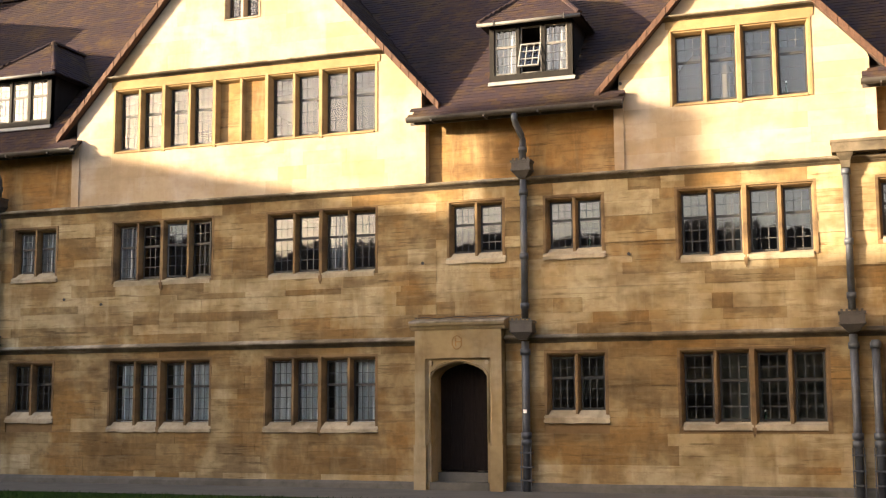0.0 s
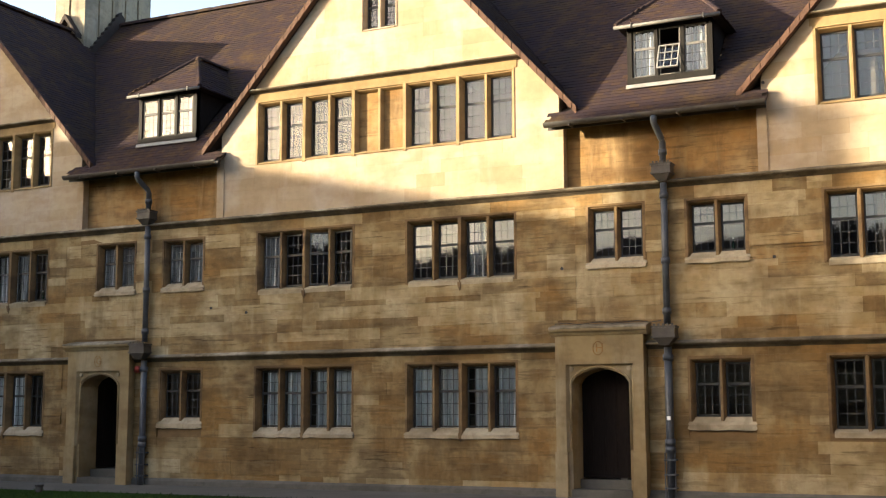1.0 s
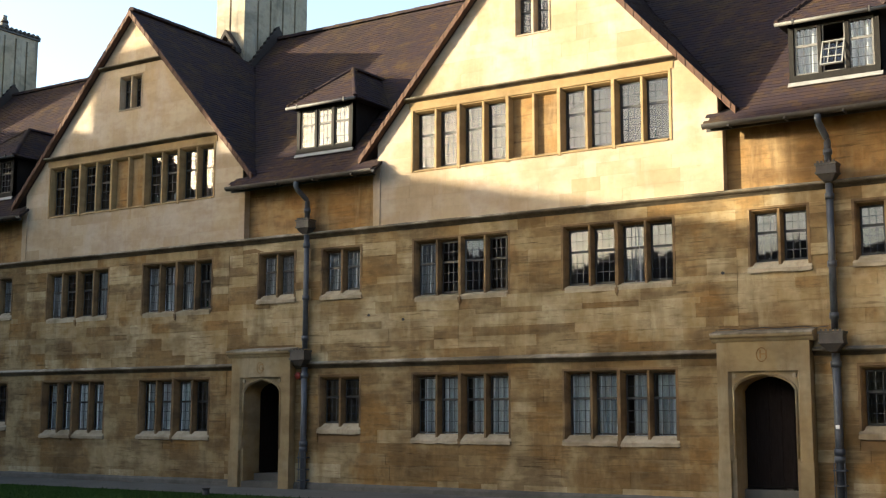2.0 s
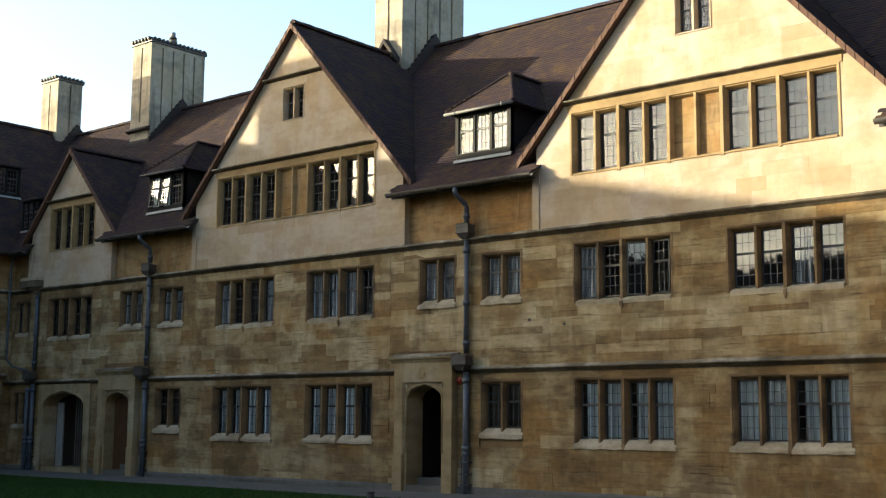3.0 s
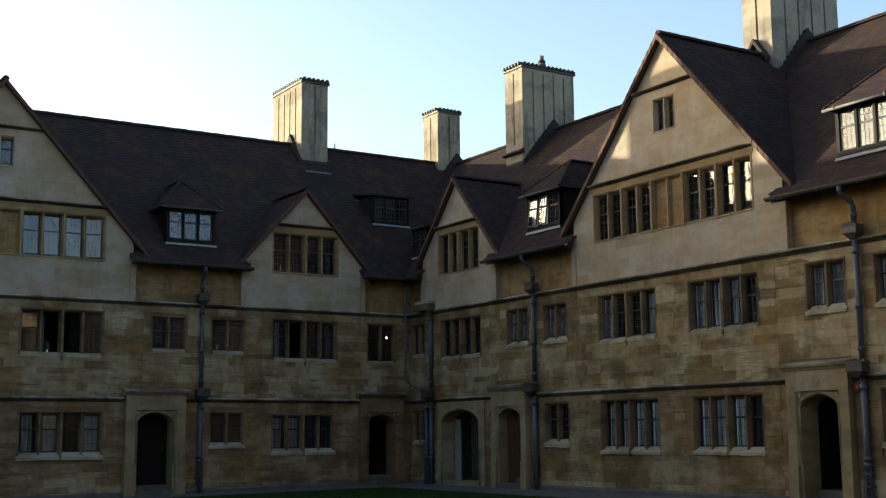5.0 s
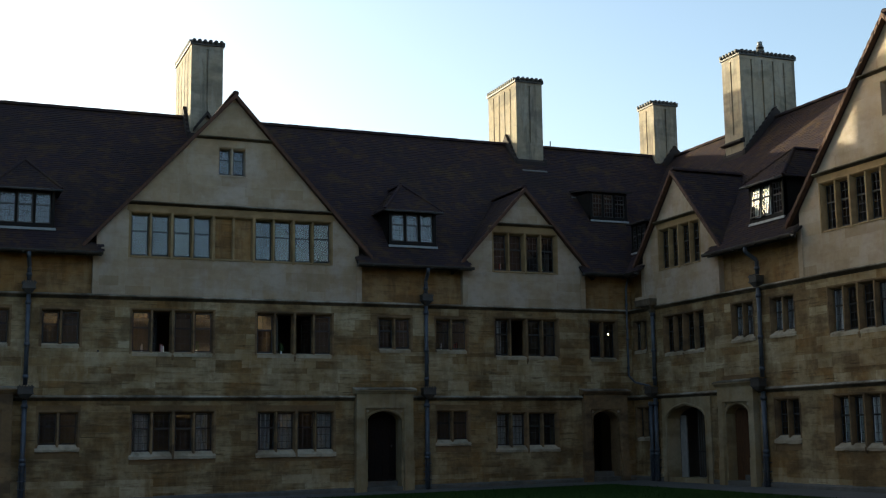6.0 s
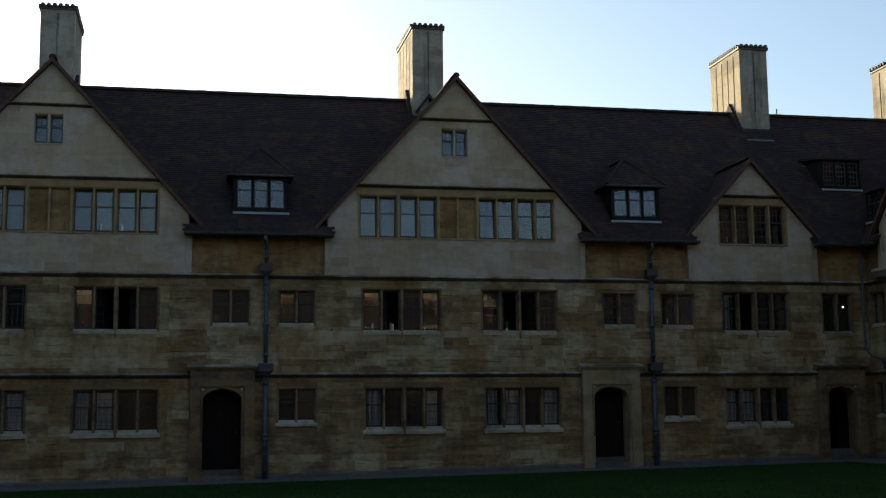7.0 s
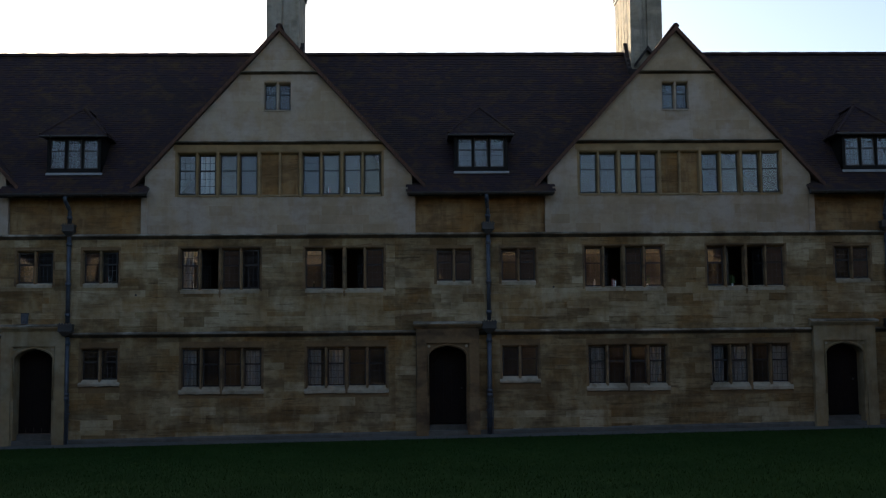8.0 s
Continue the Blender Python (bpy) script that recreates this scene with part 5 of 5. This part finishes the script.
for u in PIPES_N:
    make_pipe(NORTH, u, True, "blue-grey cast iron drainpipe with hopper heads")
for u in PIPES_W:
    make_pipe(WEST, u, True, "dark cast iron drainpipe with hopper heads", foot=ground_z(u) - 0.05)
make_pipe(NORTH, 1.46, False, "blue-grey drainpipe beside the gateway", -0.27, box=(0.76, 1.66))
make_pipe(NORTH, 34.12, False, "pair of grey drainpipes below a long lead box", 0.32, box=(33.92, 35.5))
corner = thing("drainpipe", NORTH, "thin dark pipe running down the inner corner", "drainpipe", "cast rainwater pipes")
part("thin_pipe", Geo().tube([(0.16, -0.16, 6.45), (0.12, -0.22, 6.1), (0.12, -0.22, 3.35), (0.45, -0.2, 3.12), (1.30, -0.2, 2.98)], 0.034, 8), LEAD, corner, "thin bent pipe", True)
for z in (5.6, 4.5, 3.6):
    part("collar", Geo().tube([(0.12, -0.22, z - 0.04), (0.12, -0.22, z + 0.04)], 0.048, 8), LEAD, corner, "", True)

for u in DORMERS_N:
    make_dormer(NORTH @ moved(u, 0.25, roof_z(0.25)), "timber dormer with three leaded lights and a hipped tile roof", u == DORMERS_N[0], u > 10, u < 10)
for u in DORMERS_W:
    make_dormer(WEST @ moved(u, 0.25, roof_z(0.25)), "dark timber dormer with three leaded lights in the shaded roof", lean=-3.0)
make_dormer(WEST @ moved(0.25, 1.65, roof_z(1.65)) @ Matrix.Diagonal((0.92, 1, 0.92, 1)), "dark low-roofed timber dormer high in the corner of the roofs", flat=True)
make_dormer(NORTH @ moved(0.08, 0.38, roof_z(0.38)) @ Matrix.Diagonal((0.6, 1, 0.88, 1)), "dark narrow dormer wedged into the valley of the roofs", flat=True)

build_roof("north", NORTH, -4.8, 35.9, GABLES_N, DORMERS_N, lambda u, w: u > -w - 0.05, (27.1, 30.6, 7.25), 1)
build_roof("west", WEST, -40.0, 4.8, GABLES_W, DORMERS_W + [], lambda u, w: u < w + 0.05, None, 2)

for x, deep in ((12.15, 2.6), (1.08, 2.2)):
    make_chimney(NORTH @ moved(x + 0.02, 3.5, 0), 1.0, deep, roof_z(3.5), 14.08, 1, 4, "tall grooved stone chimney with a dark tiled cap", x < 5, BIG_TOP if x > 5 else None)
for y, deep in ((-1.48, 2.4), (-12.95, 2.8), (-24.58, 2.6)):
    make_chimney(WEST @ moved(y, 4.0, 0), 1.02, deep, roof_z(4.0), 14.27 if y < -5 else 14.15, 1, 4, "tall grooved stone chimney, one side in sun", False, BIG_TOP + 0.05 if y < -5 else None)
make_chimney(NORTH @ moved(-5.02, 3.95, 0), 1.05, 1.0, roof_z(4.0), 13.97, 1, 1, "square stone chimney where the ridges meet")

wall_storeys("north", NORTH, NEAR_WALL, WINDOWS_N, DOORS_N, 10)
wall_storeys("west", WEST, FAR_WALL, WINDOWS_W, DOORS_W, 110)


# ---- the gateway in the corner ----
gate = thing("gateway", NORTH @ moved(3.02, 0, 0), "wide shaded stone gateway with an iron gate", "gateway", kind="structure")
g = Geo()
arched_slab(g, 1.29, 2.57, 1.03, 1.96, 2.34, -0.06, 0.40, -0.2)
part("arch", g, PORTAL, gate, "broad four-centred stone arch")
g = Geo()
pts = [(x, -0.065, z + 0.05) for x, z in arch_curve(1.05, 1.96, 2.34)]
g.tube([(-1.05, -0.065, 0.1)] + pts + [(1.05, -0.065, 0.1)], 0.035, 6)
part("arch_moulding", g, PORTAL, gate, smooth=True)
# bars coloured pale in place of light from the passage behind
for k in range(11):
    x = -0.25 + 1.2 * k / 10
    part("gate_bar", Geo().tube([(x, 0.55, 0.1), (x, 0.55, 2.25)], 0.014, 6), GREY_LEAD, gate)
for z in (0.26, 0.98, 2.2):
    part("gate_rail", Geo().box(-0.3, 1.02, 0.535, 0.565, z - 0.02, z + 0.02), IRON, gate)
part("gate_leaf", Geo().box(-1.02, -0.70, 0.41, 0.46, 0.22, 2.05), FLASHING, gate, "pale painted door leaf folded back")
part("threshold", Geo().box(-1.06, 1.06, -0.05, 1.6, -0.2, 0.22), PORTAL, gate)


# ---- rooms behind the windows: floors, ceilings and back walls ----
for side, m, u0, u1 in (("north", NORTH, -5.0, 35.6), ("west", WEST, -40.0, 4.6)):
    g = Geo()
    for z in (S1 + 0.02, S2 + 0.02) if side == "north" else (S1 + 0.01, S2 + 0.01):
        g.box(u0, u1, 0.40, 4.6, z - 0.12, z + 0.08)
    g.box(u0, u1, 0.40, 4.6, FOOT, 0.1 if side == "north" else 0.09)
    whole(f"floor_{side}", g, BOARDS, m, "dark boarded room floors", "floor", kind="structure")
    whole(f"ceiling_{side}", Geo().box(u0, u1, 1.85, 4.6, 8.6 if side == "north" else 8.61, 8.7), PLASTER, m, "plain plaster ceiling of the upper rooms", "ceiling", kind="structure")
    g = Geo().box(u0, u1, 4.6, 4.75, FOOT, 11.5)
    g.box(*((u0 - 0.12, u0) if side == "north" else (u1, u1 + 0.12)), 0.3, 4.75, FOOT, 8.6)
    for k in range(9):
        x = u0 + 2 + k * 4.4
        if x < u1 - 0.3:
            g.box(x, x + 0.12, 0.41, 4.59, 0.1, 7.2)
            g.box(x, x + 0.12, 1.9, 4.59, 7.2, 8.6)
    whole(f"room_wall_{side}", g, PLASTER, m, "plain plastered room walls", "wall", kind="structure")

rnd = random.Random(21)
for a, b, c, d, n, s, kind in WINDOWS_N:
    if kind == "ground" and n == 4 and a < 31:
        step = (b - a) / 4
        for k in range(4):
            if rnd.random() < (0.95 if a > 20 else 0.75):
                wide = step * rnd.uniform(0.42, 0.9)
                make_curtain(NORTH @ moved(a + 0.06 + k * step * 0.97 + (step - wide) * rnd.choice((0, 0.5, 1)) * 0.8, 0.22, c), wide, d - c - 0.06, CLOTH, "white curtain hanging behind the leaded window", 3)
for a, b, c, d, n, s, kind in WINDOWS_N:
    if kind == "middle" and a < 27:
        step = (b - a - 0.1) / n
        for k in range(n):
            if n == 2 or rnd.random() < 0.4:
                make_curtain(NORTH @ moved(a + 0.06 + k * step, 0.215, c + 0.03), step * (0.97 if n == 2 else rnd.uniform(0.5, 0.95)), d - c - 0.06, DIM_CLOTH, "grey net curtain behind the first-floor window", 5)
for a, b, c, d, n, s, kind in WINDOWS_W:
    if kind == "ground" and n == 4:
        step = (b - a) / 4
        for k in range(4):
            if rnd.random() < 0.5:
                make_curtain(WEST @ moved(a + 0.08 + k * step * 0.96, 0.28, c), step * rnd.uniform(0.6, 0.95), d - c - 0.06, DIM_CLOTH, "grey net curtain behind the shaded window", 3)
    if kind == "middle" and n == 4:
        for k in range(4):
            if rnd.random() < 0.25:
                make_curtain(WEST @ moved(a + 0.1 + k * (b - a - 0.1) / 4, 0.34, c + 0.05), (b - a) / 4 * 0.5, d - c - 0.1, DIM_CLOTH, "pale net curtain half drawn behind the first-floor window", 3)
    if kind == "gable" and n == 10:
        for k in (0, 1, 2, 3, 6, 7, 8, 9):
            if rnd.random() < 0.18:
                make_curtain(WEST @ moved(a + 0.1 + k * (b - a - 0.1) / 10, 0.22, c + 0.05), (b - a) / 10 * 0.85, d - c - 0.1, CLOTH, "pale curtain drawn behind the gable window", 3)
for c in DORMERS_N[1:2]:
    make_curtain(NORTH @ moved(c - 0.7, 0.45, 7.34), 1.4, 0.85, DIM_CLOTH, "pale curtain inside the dormer window", 8)

# white sheets added to brighten these panes where the sky would reflect
for k in (0, 1):
    make_curtain(NORTH @ moved(DORMERS_N[2] - 0.66 + 0.46 * k, 0.34, roof_z(0.25) + 0.17), 0.36, 0.84, CLOTH, "white sheet behind the ajar dormer casement, standing in for reflected sky", 3)
for k in (-1, 1):
    make_curtain(NORTH @ moved(DORMERS_N[0] - 0.2 + 0.455 * k, 0.42, roof_z(0.25) + 0.17), 0.4, 0.84, DIM_CLOTH, "grey net curtain inside the dormer window", 4)

lamp = Geo()
for k in range(6):
    a0, a1 = math.pi * k / 6 - math.pi / 2, math.pi * (k + 1) / 6 - math.pi / 2
    ring = lambda a: [(0.024 * math.cos(a) * math.cos(2 * math.pi * i / 10), 0.024 * math.cos(a) * math.sin(2 * math.pi * i / 10), 0.024 * math.sin(a)) for i in range(10)]
    lamp.add(ring(a0) + ring(a1), [(i, (i + 1) % 10, 10 + (i + 1) % 10, 10 + i) for i in range(10)])
room_lamp = thing("pendant_lamp", WEST @ moved(-0.42, 0.75, 4.72), "small lit globe lamp hanging in a corner room", "lamp")
part("globe", lamp, LAMP_GLOW, room_lamp, "glowing warm globe", True)
part("cord", Geo().tube([(0, 0, 0.045), (0, 0, 0.55)], 0.006, 6), IRON, room_lamp)

# ---- small things standing on the window boards, just behind the glass ----
def make_bottle(m, tall, mat, label):
    r = 0.024
    profile = [(r, 0.0), (r, tall * 0.62), (0.010, tall * 0.80), (0.010, tall)]
    g = Geo()
    for (ra, za), (rb, zb) in zip(profile, profile[1:]):
        ring = lambda q, z: [(q * math.cos(2 * math.pi * i / 9), q * math.sin(2 * math.pi * i / 9), z) for i in range(9)]
        g.add(ring(ra, za) + ring(rb, zb), [(i, (i + 1) % 9, 9 + (i + 1) % 9, 9 + i) for i in range(9)])
    o = thing("bottle", m, label, "bottle", "bottles on the window boards")
    part("glass_body", g, mat, o, smooth=True)
    part("cork", Geo().tube([(0, 0, tall - 0.01), (0, 0, tall + 0.018)], 0.011, 7), CREAM, o)


def make_book(m, thick, tall, mat, label):
    o = thing("book", m, label, "book", "books on the window boards")
    part("cover", Geo().box(0, 0.004, 0, 0.05, 0, tall).box(thick - 0.004, thick, 0, 0.05, 0, tall).box(0.004, thick - 0.004, 0, 0.004, 0, tall), mat, o)
    part("page_block", Geo().box(0.004, thick - 0.004, 0.005, 0.047, 0.004, tall - 0.004), CREAM, o)


def make_pot_plant(m, label, rnd):
    o = thing("potted_plant", m, label, "plant", "pot plants on the window boards")
    part("pot", Geo().prism([(0.026 * math.cos(2 * math.pi * i / 10), 0.026 * math.sin(2 * math.pi * i / 10)) for i in range(10)], "z", 0, 0.075), WHITE, o, "small white flower pot")
    g = Geo()
    for k in range(46):
        a, r, z = rnd.uniform(0, 6.28), rnd.uniform(0.0, 0.085), rnd.uniform(0.08, 0.30)
        c = Vector((r * math.cos(a), 0.28 * r * math.sin(a), z))
        d = Vector((math.cos(a), 0.25 * math.sin(a), rnd.uniform(-0.3, 0.9))).normalized() * rnd.uniform(0.025, 0.05)
        s = d.cross(Vector((0.2, 1, 0.1))).normalized() * 0.012
        g.add([c - d * 0.5, c + s, c + d * 0.5, c - s], [(0, 1, 2, 3)])
    part("leaves", g, LEAF, o, "dark green leaves")
    part("stem", Geo().tube([(0, 0, 0.06), (0.01, 0, 0.26)], 0.004, 5), LEAF, o)


rnd = random.Random(77)
for m, row in ((NORTH, WINDOWS_N), (WEST, WINDOWS_W)):
    for a, b, c, d, n, s, kind in row:
        if (kind not in ("middle", "gable") and not (kind == "ground" and a > 31)) or (m is WEST and a < -30):
            continue
        for k in range(n):
            u, pick = a + 0.16 + (b - a - 0.2) * (k + rnd.uniform(0.15, 0.5)) / n, rnd.random()
            at = m @ moved(u, 0.155 if kind == "gable" else 0.205, c + 0.0705)
            if pick < 0.13:
                make_bottle(at, rnd.uniform(0.17, 0.26), rnd.choice((BOTTLE, WHITE, BOTTLE)), "small bottle standing on the window board")
            elif pick < 0.24:
                x = 0.0
                for _ in range(rnd.randint(2, 4)):
                    thick = rnd.uniform(0.02, 0.035)
                    make_book(at @ moved(x, -0.025, 0), thick, rnd.uniform(0.16, 0.23), rnd.choice((RED, BOTTLE, CREAM, DIM_CLOTH, OAK)), "book standing upright behind the leaded glass")
                    x += thick + 0.002
            elif pick < 0.32:
                make_pot_plant(at, "small green plant in a white pot on the window board", rnd)

# ---- plain unseen ranges that close the court behind and beside the camera ----
def far_window(parent, u0, u1, z0, z1, w, lights):
    """A dark panel with stone mullions, painted to pass for an opening; seen only in the glass opposite."""
    win = part("window", Geo().box(u0, u1, w + 0.02, w + 0.05, z0, z1), OAK, parent, "dark panel standing for a mullioned window of an unseen range")
    for k in range(lights + 1):
        u = u0 + (u1 - u0) * k / lights
        part("mullion", Geo().box(u - 0.06, u + 0.06, w - 0.03, w + 0.02, z0 - 0.05, z1 + 0.05), GOLDEN, win)


def closing_range(name, m, u0, u1, gables, rise=0.0):
    r = thing(name, m, "plain ochre stone range with a tiled roof closing the court", "building", kind="structure")
    # unseen wall in paler stone, chosen to bounce light onto the north wall
    part("wall", Geo().box(u0, u1, 0.0, 0.4, FOOT, 6.8), WASHED_LIT, r)
    part("roof", Geo().prism([(EAVE_W, EAVE_Z), (RIDGE_W, RIDGE_Z + rise), (10.0, 6.7), (10.0, 6.5), (RIDGE_W, RIDGE_Z + rise - 0.2), (EAVE_W, EAVE_Z - 0.1)], "u", u0, u1), UNDERLAY, r)
    part("back_wall", Geo().box(u0, u1, 9.4, 9.8, FOOT, 6.6), OCHRE, r)
    for k in range(int((u1 - u0) / 3.4)):
        u = u0 + 1.0 + k * 3.4
        for za, zb in ((1.2, 2.4), (3.9, 5.1)):
            far_window(r, u, u + 2.2, za, zb, -0.05, 4)
    for c, half, top in gables:
        part("gable", Geo().prism([(c - half, S2), (c + half, S2), (c + half, top - SLOPE * half), (c, top), (c - half, top - SLOPE * half)], "w", -0.1, 0.35), ASHLAR, r, "pale stone gable in the sun")
        for s in (-1, 1):
            part("gable_roof", Geo().prism([(c, top + 0.1), (c + s * (half + 0.3), top + 0.1 - SLOPE * (half + 0.3)), (c + s * (half + 0.3), top - 0.02 - SLOPE * (half + 0.3)), (c, top - 0.02)], "w", -0.2, 4.4), UNDERLAY, r)
        far_window(r, c - half * 0.76, c + half * 0.76, 6.5, 7.8, -0.15, 10 if half > 3 else 4)
        if half > 3:
            far_window(r, c - 0.4, c + 0.4, 8.93, 9.82, -0.15, 2)


closing_range("range_east", Matrix.Translation((35.75, -20, 0)) @ Matrix.Rotation(radians(-90), 4, "Z"), -21.0, 40.0, [(-20.0 - y, half, top) for y, half, top in GABLES_W])
closing_range("range_south", Matrix.Translation((18, -50.2, 0)) @ Matrix.Rotation(radians(180), 4, "Z"), -23.0, 24.0, [(8.0, BIG_HALF, BIG_TOP)], 0.4)
# unseen continuation of the west range, added to keep the low sun out
closing_range("range_west_end", Matrix.Translation((0, -48, 0)) @ WEST, -14.0, 8.0, [])


# ---- small things on the walls and by the path ----
bell = thing("alarm_bell", NORTH @ moved(17.66, -0.02, 2.42), "round red alarm bell on the wall beside the doorway", "alarm bell")
part("dome", Geo().tube([(0, 0, 0), (0, -0.03, 0), (0, -0.055, 0), (0, -0.07, 0)], 0.075, 14), RED, bell, "red enamelled dome", True)
part("bracket", Geo().box(-0.03, 0.03, -0.01, 0.03, -0.03, 0.03), IRON, bell)
whole("pipe_label", Geo().prism([(-0.03, -0.069), (0.03, -0.069), (0.03, -0.062), (-0.03, -0.062)], "z", -0.03, 0.03), WHITE, NORTH @ moved(28.83, -0.10, 1.42), "small white label stuck on the drainpipe", "label")
stub = thing("path_marker", NORTH @ moved(17.54, -2.6, ground_z(-2.6)), "short dark round marker post beside the lawn", "marker post")
part("post", Geo().tube([(0, 0, -0.05), (0, 0, 0.14)], 0.07, 12), IRON, stub, "", True)
part("cap", Geo().tube([(0, 0, 0.14), (0, 0, 0.17)], 0.085, 12), GUTTER, stub, "", True)

whole("ridge_vent_pipe", Geo().tube([(0, 0, -0.3), (0, 0, 0.27)], 0.022, 8), GREY_LEAD, WEST @ moved(-0.27, RIDGE_W, RIDGE_Z), "thin pale vent pipe standing on the roof ridge", "vent pipe")

# iron studs standing in for small dark bracket holes in the stone
for m, u, z in ((NORTH, 30.62, 4.02), (NORTH, 30.55, 6.93), (NORTH, 19.45, 3.62), (NORTH, 26.95, 4.02), (NORTH, 20.3, 3.5), (WEST, -16.55, 3.9), (WEST, -28.2, 3.75), (WEST, -10.1, 6.6)):
    whole("wall_stud", Geo().tube([(0, 0.03, 0), (0, -0.035, 0)], 0.028, 8), IRON, m @ moved(u, -0.04 if z > 5.5 else 0, z), "dark iron stud standing in for a small bracket hole in the wall", "stud", "wall studs")
cable = Geo().tube([(26.85 + 0.21 * k, -0.16 + 0.02 * math.sin(k), 3.035 + 0.018 * math.sin(2.1 * k)) for k in range(10)], 0.008, 5)
whole("cable", cable, IRON, NORTH, "thin dark cable lying along the doorway cornice", "cable")

# a dark box over the far doorway and strips of lead on the corner roofs
alarm = thing("alarm_box", WEST @ moved(-31.24, -0.06, 2.97), "small dark weatherproof box on the wall above a doorway", "alarm box")
part("case", Geo().prism([(-0.09, -0.04), (-0.07, -0.06), (0.07, -0.06), (0.09, -0.04), (0.09, 0.06), (-0.09, 0.06)], "z", 0.0, 0.27), LEAD, alarm)
part("lid", Geo().box(-0.10, 0.10, -0.07, 0.06, 0.27, 0.30), GUTTER, alarm)
for u, w, long in ((-1.48, 3.62, 0.95), (-0.55, 2.55, 0.16), (0.75, 2.6, 0.16)):
    whole("lead_flashing", Geo().prism([(0.0, 0.03), (0.06, 0.09), (0.075, 0.075), (0.015, 0.015)], "u", -long / 2, long / 2), GREY_LEAD, WEST @ moved(u, w, roof_z(w)), "short strip of pale lead dressed over the roof tiles", "lead flashing")
